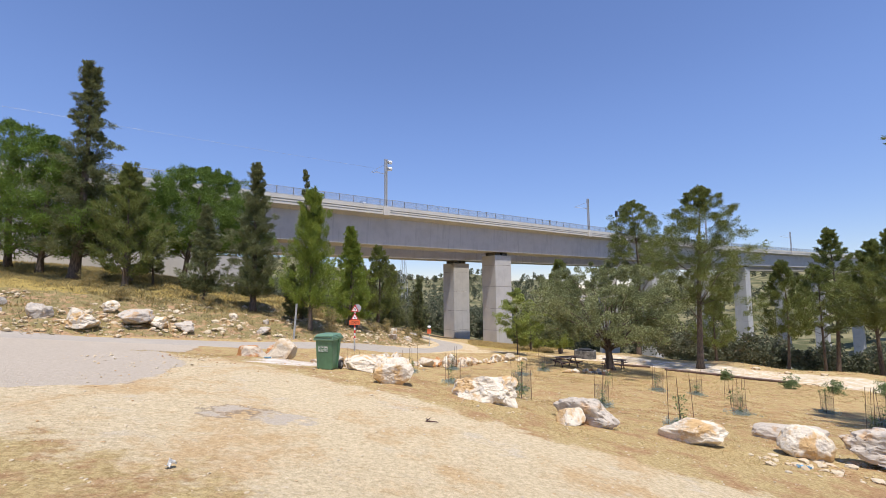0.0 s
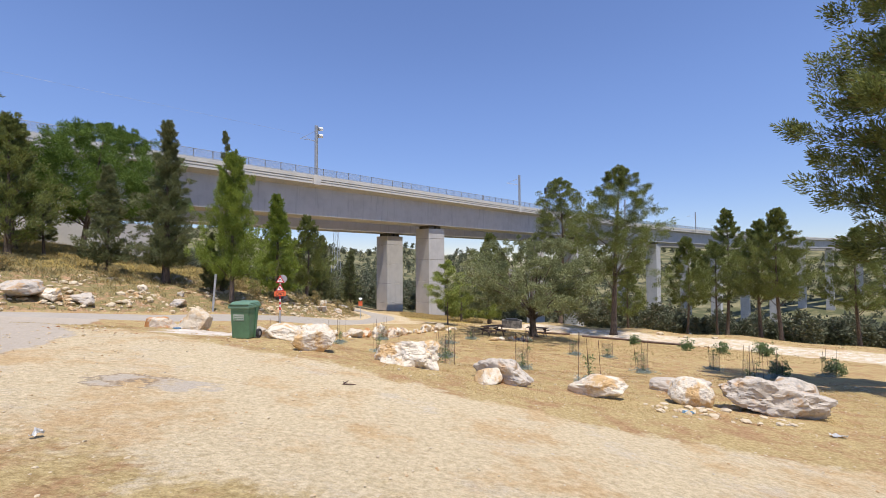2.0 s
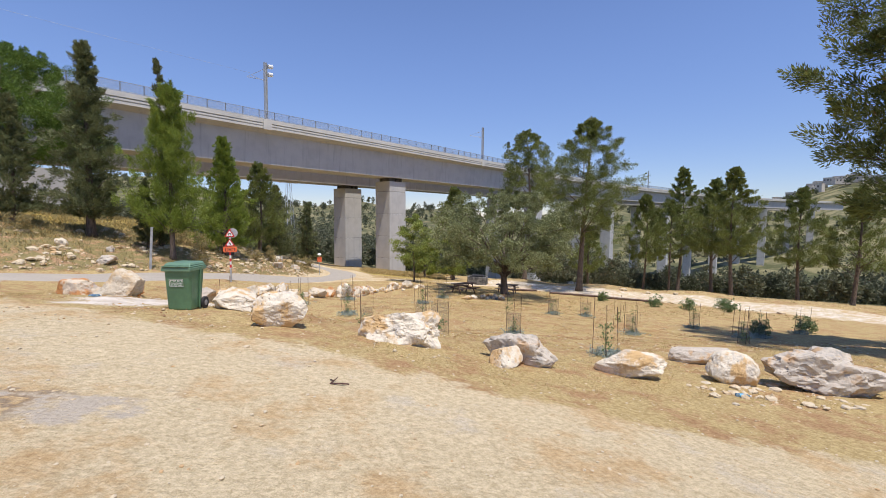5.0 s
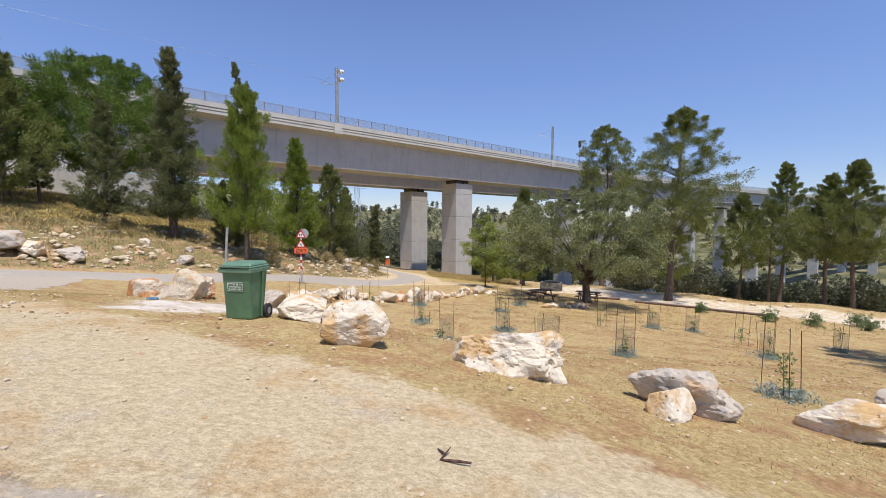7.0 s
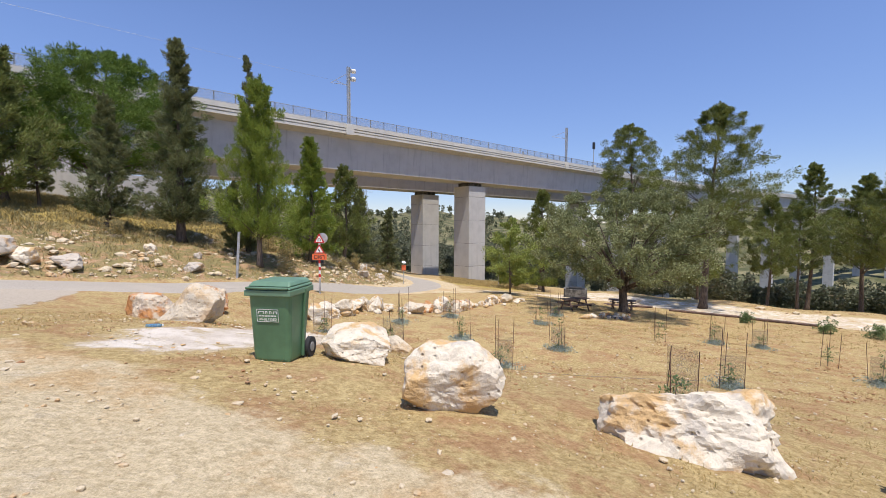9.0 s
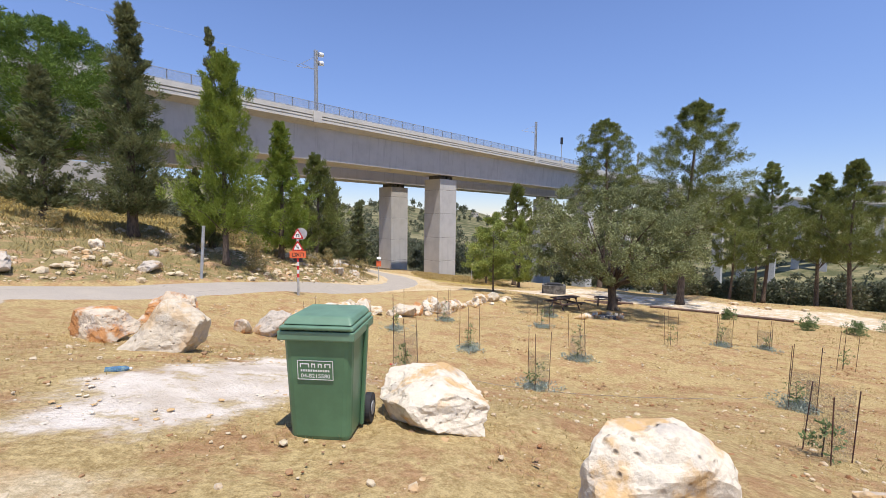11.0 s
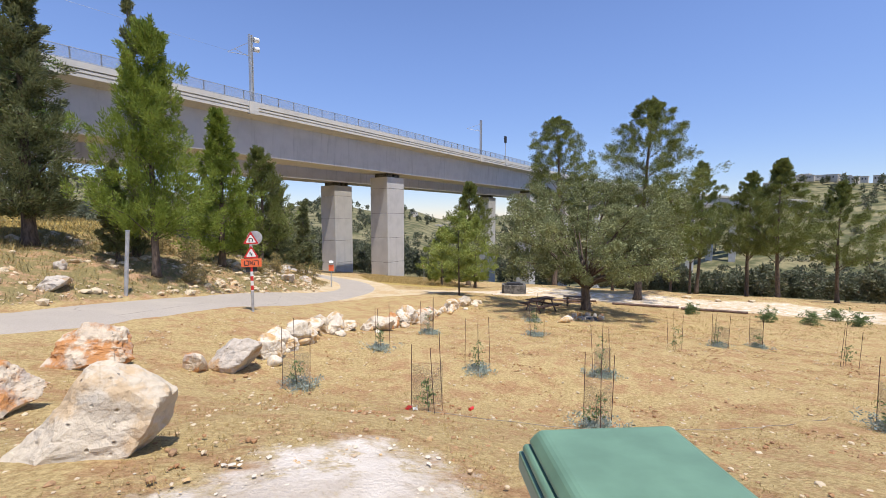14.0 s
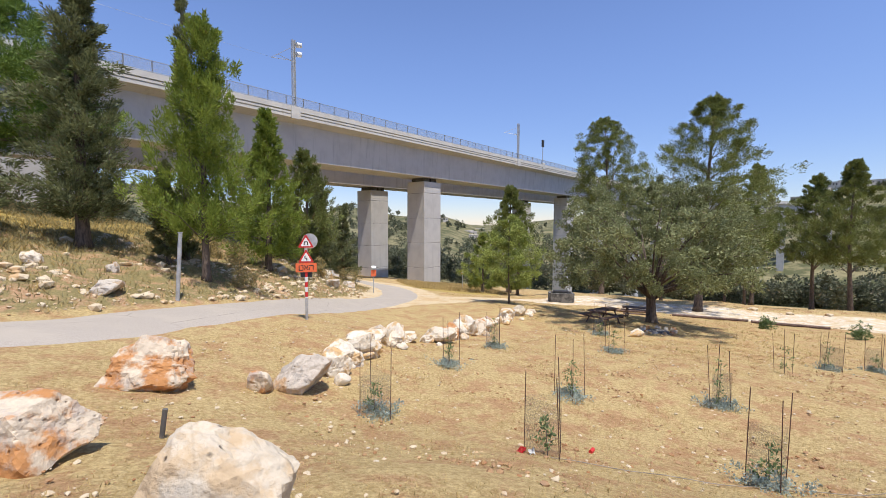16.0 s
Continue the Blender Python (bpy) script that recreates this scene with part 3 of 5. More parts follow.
def pylon(x, y, z, h):
    t = thing("power_pylon", x, y, z, 30, "distant grey lattice power pylon", "pylon")
    bm = bmesh.new()
    for sx in (-1, 1):
        for sy in (-1, 1):
            rod(bm, (sx * 2.2, sy * 2.2, 0), (sx * 0.4, sy * 0.4, h), 0.12, seg=4)
    for i in range(8):
        u, v = i / 8, (i + 1) / 8
        for s in (-1, 1):
            rod(bm, (-s * (2.2 - 1.8 * u), -2.2 + 1.8 * u, h * u), (s * (2.2 - 1.8 * v), -2.2 + 1.8 * v, h * v), 0.07, seg=4)
    part("lattice", bm, GALV, t)
    for z2 in (h * 0.72, h * 0.86):
        part("cross_arm", rodm((-5, 0, z2), (5, 0, z2), 0.12, seg=5), GALV, t)


pylon(-30, 235, ground(-30, 235), 42)


# ---- trees ----
def tube_path(bm, pts, radii, seg=7):
    rings = []
    for i, p in enumerate(pts):
        d = (pts[min(i + 1, len(pts) - 1)] - pts[max(i - 1, 0)]).normalized()
        q = d.to_track_quat('Z', 'Y')
        rings.append([bm.verts.new(p + q @ Vector((math.cos(6.2832 * k / seg) * radii[i], math.sin(6.2832 * k / seg) * radii[i], 0))) for k in range(seg)])
    for r, s in zip(rings, rings[1:]):
        for k in range(seg):
            bm.faces.new((r[k], r[(k + 1) % seg], s[(k + 1) % seg], s[k])).smooth = True
    bm.faces.new(rings[-1])
    bm.faces.new(rings[0][::-1])


def leaves(centres, spread_m, per, length, width, rng, up=0.2, axes=None, stretch=1.5):
    """Quads strewn round the centres: (n,3) places, (n,) radii; with axes, in tufts drawn out along twigs."""
    n = len(centres) * per
    c = np.repeat(centres, per, 0)
    r = np.repeat(spread_m, per)[:, None]
    v = rng.normal(size=(n, 3))
    v /= np.linalg.norm(v, axis=1)[:, None]
    rad = rng.random((n, 1)) ** 0.5
    p = c + v * r * rad * np.array([1, 1, 0.8])
    d = v * 0.8 + rng.normal(size=(n, 3)) * 0.6 + np.array([0, 0, up])
    if axes is not None:
        a = np.repeat(axes, per, 0)
        along = (v * a).sum(1)[:, None]
        p = c + r * rad * ((v - along * a) * (0.66 - 0.25 * along) + a * along * stretch)
        d = a * 0.9 + v * 0.65 + rng.normal(size=(n, 3)) * 0.35 + np.array([0, 0, up * 0.4])
    d /= np.linalg.norm(d, axis=1)[:, None]
    s = np.cross(d, rng.normal(size=(n, 3)))
    s /= np.linalg.norm(s, axis=1)[:, None] + 1e-9
    l = length * (0.6 + 0.8 * rng.random((n, 1)))
    w = width * (0.6 + 0.8 * rng.random((n, 1)))
    q = np.stack([p - s * w * 0.3, p + d * l * 0.5 - s * w * 0.5, p + d * l, p + d * l * 0.5 + s * w * 0.5], 1)
    return q.reshape(-1, 3), np.arange(4 * n).reshape(-1, 4)


PROFILES = {
    "cypress": (0.10, lambda u: np.clip(0.62 + u * 2.6, 0, 1) * (1 - u) ** 1.1 + 0.03),
    "young_pine": (0.2, lambda u: np.clip(0.6 + u * 1.6, 0, 1) * (1 - u) ** 0.72 + 0.03),
    "spire": (0.03, lambda u: (0.75 + 0.25 * np.sin(np.pi * u)) * (1 - u ** 4)),
    "fir": (0.12, lambda u: (1 - u) ** 0.95 * (0.80 + 0.2 * np.sin(u * 47)) + 0.03),
    "pine": (0.22, lambda u: (0.55 + 0.45 * np.sin(np.pi * np.clip(u * 1.3, 0, 1))) * (1 - u ** 1.7) ** 0.75),
    "tall_pine": (0.34, lambda u: (0.62 + 0.38 * np.sin(np.pi * u * 1.1)) * (1 - u ** 3) ** 0.6),
    "stone_pine": (0.38, lambda u: np.sqrt(np.clip(1 - (u * 1.02) ** 2.2, 0, 1)) * (0.7 + 0.3 * np.clip(u * 6, 0, 1))),
    "broad": (0.26, lambda u: np.sqrt(np.clip(1 - (u * 1.75 - 0.72) ** 2, 0, 1))),
    "young": (0.22, lambda u: np.sin(np.pi * np.clip(u * 0.9 + 0.08, 0, 1)) ** 0.7),
}
# number of boughs, rise, where the foliage begins on a bough, size of a clump, spare, boughs that show
BOUGHS = {"cypress": (150, 0.45, 0.25, 0.17, 0, 14), "spire": (60, 2.0, 0.2, 0.5, 0, 0), "fir": (130, 0.1, 0.2, 0.16, 0, 16), "young_pine": (120, 1.15, 0.3, 0.15, 0, 18), "pine": (95, 0.65, 0.35, 0.15, 0, 18),
          "tall_pine": (56, 0.45, 0.42, 0.14, 0, 30), "stone_pine": (130, 0.9, 0.5, 0.12, 0, 24), "broad": (80, 0.6, 0.52, 0.075, 0, 32), "young": (34, 0.6, 0.3, 0.2, 0, 12)}
WORDS = {"cypress": ("cypress_tree", "dark bushy cypress"), "spire": ("cypress_tree", "slender dark cypress"), "fir": ("conifer_tree", "tall dark conifer with layered boughs"),
         "pine": ("pine_tree", "green Aleppo pine"), "young_pine": ("pine_tree", "bright green feathery pine"), "tall_pine": ("pine_tree", "tall open-crowned pine"), "stone_pine": ("stone_pine", "round-crowned stone pine"),
         "broad": ("olive_tree", "broad grey-green tree"), "young": ("young_tree", "thin light-green young tree")}
# how strongly the tufts of a kind turn upwards
TUFT = {"fir": 0.12, "cypress": 0.3, "spire": 1.4, "pine": 0.6, "young_pine": 0.9, "tall_pine": 0.35, "stone_pine": 0.7}
tree_seed = [10]


def tree(kind, x, y, H, R, leaf, clumps=240, per=44, size=0.17, lean=0.0, fluff=1.0, z=None, trunk=None, gap=0.35, where="on the dry slope", base=None, shift=(0, 0)):
    tree_seed[0] += 1
    clumps, per, size = int(clumps * 0.9), int(per * 2.05), size * 0.95
    rng = np.random.default_rng(tree_seed[0])
    z = ground(x, y) - 0.05 if z is None else z
    name, word = WORDS[kind]
    t = thing(name, x, y, z, 0, word + " " + where, "tree", kind="")
    b0, prof = PROFILES[kind]
    b0 = b0 if base is None else base
    tr = trunk or (0.022 * H if kind not in ("young", "spire") else 0.012 * H)
    # trunk
    bm = bmesh.new()
    bend = rng.normal(size=2) * 0.02 * H
    top = 0.94 if kind != "broad" else 0.45

    def axis(u):
        return Vector((bend[0] * math.sin(3 * u) + lean * u * H + shift[0] * u, bend[1] * math.sin(2.4 * u) + shift[1] * u, u * H))
    us = [0, 0.03, 0.08, 0.16, 0.26, 0.38, 0.5, 0.65, 0.8, 0.94]
    us = [u for u in us if u <= top]
    tube_path(bm, [axis(u) for u in us], [tr * (1.45 if u == 0 else 1.1 if u < 0.05 else 1 - 0.92 * u) for u in us], 9)
    part("trunk", bm, BARK, t)
    # boughs: where each leaves the trunk, how far and how steeply it goes, and its clumps of foliage
    n_br, rise, reach, pad, tufts, limbs = BOUGHS[kind]
    n_br = max(8, int(n_br * clumps / 300))
    per_br = max(2, int(clumps / n_br))
    c, rc, ax, shown = [], [], [], 0
    ph = rng.random(4) * 6.28
    for k in range(n_br):
        u = (k + rng.random()) / n_br
        if kind in ("fir", "cypress"):
            u = u ** 1.2
        ang = k * 2.399 + rng.normal() * 0.35
        lobe = 1 + 0.16 * math.sin(3 * ang + 7 * u + ph[0]) + 0.12 * math.sin(2 * ang - 12 * u + ph[1])
        L = R * float(prof(np.array(u))) * lobe * rng.uniform(1 - 1.3 * gap, 1.12) + 0.04 * R
        tip_z = (b0 + (1 - b0) * u) * H
        tilt = rise + rng.normal() * 0.12
        root_u = min(0.93, max(0.13 if kind == "broad" else b0 * 0.75, (tip_z - L * tilt) / H))
        if kind == "broad":
            root_u = rng.uniform(0.15, 0.27)
        p0 = axis(root_u)
        p1 = axis(min(tip_z / H, 1.0)) + Vector((math.cos(ang) * L, math.sin(ang) * L, 0))
        mid = (p0 + p1) / 2 + Vector((0, 0, (0.10 if kind != "fir" else 0.06) * (p1 - p0).length)) + Vector(rng.normal(size=3) * 0.03 * R)
        if shown < limbs and k % max(1, n_br // max(limbs, 1)) == 0:
            shown += 1
            r0 = tr * (0.40 if kind == "broad" else 0.22) * (1 - 0.5 * u)
            bm = bmesh.new()
            tube_path(bm, [p0, p0.lerp(mid, 0.5), mid, mid.lerp(p1, 0.5), p1], [r0, r0 * 0.75, r0 * 0.5, r0 * 0.32, r0 * 0.12], 5)
            part("limb", bm, BARK, t)
        for q in range(per_br):
            w = reach + (1 - reach) * rng.random() ** 0.7
            e = (p0.lerp(mid, w * 2) if w < 0.5 else mid.lerp(p1, w * 2 - 1))
            size_c = min(pad * R, 0.62) * 1.1 * fluff * rng.uniform(0.6, 1.25) * (0.38 + 0.62 * float(prof(np.array(u))))
            c.append(np.array(e) + rng.normal(size=3) * np.array([1, 1, 0.5]) * size_c * 0.45)
            rc.append(size_c)
            out = np.array((p1 - p0).normalized()) * 0.8 + np.array([math.cos(ang), math.sin(ang), 0]) * 0.3 + rng.normal(size=3) * 0.38 + np.array([0, 0, TUFT.get(kind, 0.2)])
            ax.append(out / np.linalg.norm(out))
    c, rc, ax = np.array(c), np.array(rc), np.array(ax)
    up = {"fir": -0.1, "cypress": 0.35, "spire": 0.9, "pine": 0.5, "stone_pine": 0.6}.get(kind, 0.15)
    wide = 0.24 if kind not in ("broad", "young") else 0.5
    v, f = leaves(c, rc, per, size, size * wide, rng, up, None if kind in ("broad", "stone_pine", "young") else ax, 1.1 if kind in ("pine", "tall_pine") else 1.5)
    part("crown", mesh_from("crown", v, f), leaf, t)
    return t


def wire(a0, a1, p, z, sag):
    bm = bmesh.new()
    n = 24
    tube_path(bm, [on_bridge(a0 + (a1 - a0) * i / n, p, z - sag * 4 * (i / n) * (1 - i / n)) for i in range(n - 3)], [0.013] * (n - 3), 5)
    tagged(part("overhead_wire", bm, GALV), "thin pale overhead wire along the railway", "wire")


wire(-120, 30, 13.9, 25.6, 0.8)

# trees on the bank by the road
tree("fir", -29.1, 32.1, 17.6, 3.5, LEAF_DARK, 460, 64, 0.24, gap=0.42, where="on the roadside bank")
tree("stone_pine", -32.4, 32.6, 11.0, 4.9, LEAF_STONE, 460, 64, 0.24, gap=0.15, base=0.14, where="on the roadside bank")
tree("stone_pine", -36.0, 33.5, 12.0, 4.6, LEAF_STONE, 420, 56, 0.24, gap=0.15, base=0.15, where="on the roadside bank")
tree("pine", -25.2, 32.3, 9.6, 3.2, LEAF_PINE, 320, 52, 0.22, where="on the roadside bank", base=0.12)
tree("pine", -27.3, 35.5, 9.6, 3.4, LEAF_PINE, 280, 46, 0.22, where="on the roadside bank", base=0.25)
tree("stone_pine", -26.6, 41.5, 11.6, 6.3, LEAF_STONE, 950, 100, 0.21, gap=0.06, where="on the roadside bank", shift=(1.5, 0.5), base=0.27)
tree("cypress", -19.5, 33.0, 7.6, 1.9, LEAF_DARK, 260, 50, 0.2, where="on the roadside bank")
tree("cypress", -25.1, 35.3, 4.7, 0.9, LEAF_DARK, 120, 40, 0.18, where="on the roadside bank", base=0.25)
tree("cypress", -16.0, 34.2, 12.1, 2.6, LEAF_DARK, 480, 64, 0.19, where="on the roadside bank", base=0.13, gap=0.58)
tree("young_pine", -11.1, 33.6, 11.2, 3.2, LEAF_BRIGHT, 500, 80, 0.17, where="beside the road", base=0.2, trunk=0.17, gap=0.62)
tree("spire", -12.9, 36.6, 13.2, 0.6, LEAF_DARK, 160, 44, 0.2, where="behind the pine by the road")
tree("cypress", -12.9, 34.6, 4.6, 0.95, LEAF_DARK, 150, 44, 0.18, where="under the pine by the road", base=0.12)
tree("cypress", -9.7, 40.3, 9.4, 2.5, LEAF_BRIGHT, 360, 52, 0.2, where="beside the road")
tree("young_pine", -8.2, 46.0, 8.6, 2.6, LEAF_PINE, 320, 50, 0.22, where="beside the road")
tree("cypress", -7.4, 50.5, 7.6, 2.2, LEAF_DARK, 300, 46, 0.24, where="beyond the road bend")
tree("fir", -5.4, 66.0, 9.0, 2.2, LEAF_DARK, 240, 46, 0.28, where="beyond the road bend")
tree("pine", -12.5, 52.0, 9.5, 2.3, LEAF_PINE, 220, 44, 0.25, where="beyond the road bend")
# trees of the picnic ground
tree("broad", 12.4, 35.2, 8.7, 5.6, LEAF_OLIVE, 800, 70, 0.15, base=0.27, where="shading the picnic ground", gap=0.12, trunk=0.3)
tree("tall_pine", 24.3, 44.6, 18.3, 5.6, LEAF_PINE, 760, 64, 0.2, where="beside the pale path", gap=0.45, trunk=0.32, lean=0.06)
tree("stone_pine", 23.8, 58.5, 20.6, 3.9, LEAF_PINE, 480, 60, 0.24, where="beyond the pale path", gap=0.08, base=0.52, trunk=0.3)
tree("young", 6.0, 41.8, 6.2, 1.8, LEAF_LIGHT, 190, 40, 0.14, where="at the road junction")
tree("pine", 15.6, 67.0, 14.0, 4.0, LEAF_PINE, 300, 50, 0.28, where="under the bridge", base=0.45)
tree("pine", 14.0, 60.0, 8.5, 3.4, LEAF_LIGHT, 220, 46, 0.28, where="under the bridge", base=0.1)
tree("pine", 10.4, 62.0, 7.0, 3.0, LEAF_LIGHT, 200, 44, 0.28, where="under the bridge", base=0.1)
tree("pine", 50.0, 50.5, 17.4, 5.2, LEAF_PINE, 560, 54, 0.25, where="beyond the pale path", base=0.36, trunk=0.27)
tree("pine", 53.0, 57.0, 17.4, 5.0, LEAF_PINE, 500, 50, 0.27, where="beyond the pale path", base=0.38, trunk=0.27)
tree("pine", 60.0, 72.0, 23.0, 6.2, LEAF_PINE, 460, 50, 0.3, where="beyond the pale path", base=0.42, trunk=0.32)
tree("pine", 46.8, 64.2, 15.5, 5.2, LEAF_PINE, 400, 50, 0.28, where="beyond the pale path", base=0.34, trunk=0.2)
tree("tall_pine", 56.5, 70.0, 16.5, 4.4, LEAF_PINE, 260, 50, 0.3, where="beyond the pale path", base=0.4, trunk=0.22)
tree("pine", 38.0, 66.0, 10.0, 4.0, LEAF_PINE, 220, 46, 0.28, where="beyond the pale path", base=0.3)
tree("pine", 63.8, 52.7, 16.5, 5.6, LEAF_PINE, 420, 50, 0.27, where="beyond the pale path", base=0.34, trunk=0.26)
tree("pine", 57.0, 41.0, 14.0, 4.6, LEAF_PINE, 280, 50, 0.27, where="beyond the pale path", base=0.34, trunk=0.26)
# the big pine beside the track
tree("tall_pine", 21.6, 11.5, 20.0, 6.0, LEAF_PINE, 1350, 112, 0.21, where="shading the edge of the track", base=0.24, gap=0.3, trunk=0.32)


def woods():
    """Far woods on the valley sides, too many to count."""
    rng = np.random.default_rng(5)
    V, F, k = [], [], 0
    for i in range(5200):
        a = math.radians(rng.uniform(-75, 95))
        r = 85 * math.exp(rng.random() * 2.35)
        x, y = r * math.sin(a), 10 + r * math.cos(a)
        if y < 75 and x < 70 and x > -45 or noise.noise((x * 0.012, y * 0.012, 2)) < (-0.12 if r > 250 else -0.35):
            continue
        q = Vector((x, y, 0)) - ORIGIN
        pa, pp = q.dot(ALONG), q.dot(ACROSS)
        if -8 < pp + max(0, pa - 90) ** 2 / 1267 < 30 and -70 < pa:
            continue
        if x < -5 and x > -40 and y < 110:
            continue
        H = rng.uniform(4.5, 9.5) * (1 + 0.0006 * r) * (0.6 if a > 0.55 and r < 330 else 1)
        R = H * rng.uniform(0.2, 0.34)
        n = 26 if r < 250 else 12
        u = rng.random(n)
        ang = rng.random(n) * 6.283
        c = np.stack([np.cos(ang) * R * np.sin(np.pi * (0.15 + 0.8 * u)) * 0.8, np.sin(ang) * R * np.sin(np.pi * (0.15 + 0.8 * u)) * 0.8, H * (0.15 + 0.8 * u)], -1) + np.array([x, y, ground(x, y)])
        v, f = leaves(c, np.full(n, R * 0.4), 16 if r < 250 else 8, 0.0035 * r + 0.25, 0.0016 * r + 0.14, rng, 0.3)
        V.append(v)
        F.append(f + k)
        k += len(v)
    tagged(part("far_woods", mesh_from("far_woods", np.concatenate(V), np.concatenate(F)), LEAF_FAR), "distant pine woods on the valley sides", "woods", kind="stuff")


woods()


# ---- rocks ----
def rock_mesh(w, d, h, seed, sub=4, cuts=13, rough=0.09, flare=0.0):
    rng = np.random.default_rng(seed)
    bm = bmesh.new()
    bmesh.ops.create_icosphere(bm, subdivisions=sub, radius=1)
    nrm = rng.normal(size=(cuts, 3))
    nrm /= np.linalg.norm(nrm, axis=1)[:, None]
    off = rng.uniform(0.52, 0.9, cuts)
    hard = 80
    for v in bm.verts:
        dirn = np.array(v.co)
        dots = nrm @ dirn
        lim = float(np.sum((np.maximum(dots, 0) / off) ** hard) + 1e-4) ** (-1 / hard)
        r = min(1.12, lim)
        p = Vector(dirn)
        r *= 1 + rough * (noise.noise(p * 1.7 + Vector((seed, 0, 0))) + 0.6 * noise.noise(p * 4.1 + Vector((0, seed, 0))) + 0.3 * noise.noise(p * 9 + Vector((0, 0, seed))) + 0.16 * noise.noise(p * 19 + Vector((seed, 0, seed))) - 0.3 * abs(noise.noise(p * 2.4 + Vector((seed, 3, seed)))) ** 0.5 + 0.13 - 0.9 * max(0, noise.noise(p * 3.1 + Vector((seed, seed, 0))) - 0.2) - 1.2 * max(0, noise.noise(p * 6.3 + Vector((seed, 0, 5))) - 0.3))
        k = 1 - flare * p.z
        v.co = Vector((p.x * r * w / 2 * k, p.y * r * d / 2 * k, p.z * r * h * 0.62 + h * 0.36))
    for f in bm.faces:
        f.smooth = sub < 4
    me = bpy.data.meshes.new("boulder")
    bm.to_mesh(me)
    bm.free()
    return me


def boulder(x, y, w, d, h, material, label, seed, rz=0, sub=4, group="", cuts=13, rough=0.09, tilt=0, z=None, flare=0.0):
    ob = part("boulder", rock_mesh(w, d, h, seed, sub, cuts, rough, flare), material)
    ob.matrix_basis = pose(x, y, (ground(x, y) if z is None else z) - 0.05 * h, tilt, 0, rz)
    return tagged(ob, label, "rock", group)


LOT = "boulders along the track"
boulder(-2.24, 12.56, 1.3, 0.9, 0.54, WHITE_ROCK, "cream limestone boulder beside the green bin", 3, -15, 5, LOT)
boulder(-1.12, 11.0, 1.05, 0.75, 0.66, WHITE_ROCK, "white pitted limestone boulder at the track edge", 5, 10, 5, LOT)
boulder(1.3, 10.72, 1.55, 0.95, 0.80, WHITE_ROCK, "long white boulder with rusty hollows", 18, -20, 5, LOT, rough=0.17, cuts=6)
boulder(3.4, 9.95, 1.3, 0.85, 0.62, GREY_ROCK, "grey limestone slab leaning on a smaller stone", 12, -22, 5, LOT, tilt=6, rough=0.15, cuts=9)
boulder(2.98, 9.5, 0.62, 0.5, 0.42, WHITE_ROCK, "small cream angular rock under a grey slab", 14, 20, 4, LOT, cuts=7, rough=0.06)
boulder(5.7, 9.55, 1.45, 0.75, 0.5, WHITE_ROCK, "low long white boulder at the track edge", 21, -25, 5, LOT)
boulder(7.85, 9.45, 0.95, 0.75, 0.68, WHITE_ROCK, "square pale boulder with rusty sides", 23, 5, 5, LOT, cuts=6, rough=0.07)
boulder(9.6, 9.0, 2.3, 1.1, 0.95, GREY_ROCK, "large grey weathered limestone boulder", 29, -8, 5, LOT, rough=0.2, cuts=9)
boulder(10.9, 10.1, 1.9, 1.0, 0.85, GREY_ROCK, "grey weathered boulder in the pine shade", 31, 14, 4, LOT)
boulder(9.0, 11.2, 1.7, 0.7, 0.5, GREY_ROCK, "flat grey limestone slab", 33, -20, 4, LOT)
boulder(-8.1, 17.9, 1.3, 1.0, 0.78, RED_ROCK, "rusty orange and white boulder on the straw", 37, 30, 5, LOT)
boulder(-8.3, 21.1, 1.65, 0.9, 0.85, RED_ROCK, "pitted brown and white boulder near the road", 41, 5, 5, LOT, rough=0.16)
boulder(-5.92, 15.6, 1.4, 0.9, 0.80, BEIGE_ROCK, "smooth beige wedge-shaped boulder", 46, -10, 5, LOT, flare=0.45, cuts=9, rough=0.08)
boulder(-6.05, 22.3, 1.3, 0.95, 0.92, GREY_ROCK, "rounded grey-white boulder at the wall's end", 47, 25, 5, LOT, rough=0.08)
boulder(-1.82, 14.86, 0.62, 0.36, 0.36, BEIGE_ROCK, "small beige stone with a hole behind the bin", 53, -25, 5, LOT, tilt=8)
boulder(-6.75, 21.8, 0.65, 0.55, 0.45, RED_ROCK, "small pinkish rock beside a boulder", 49, 0, 4, LOT)


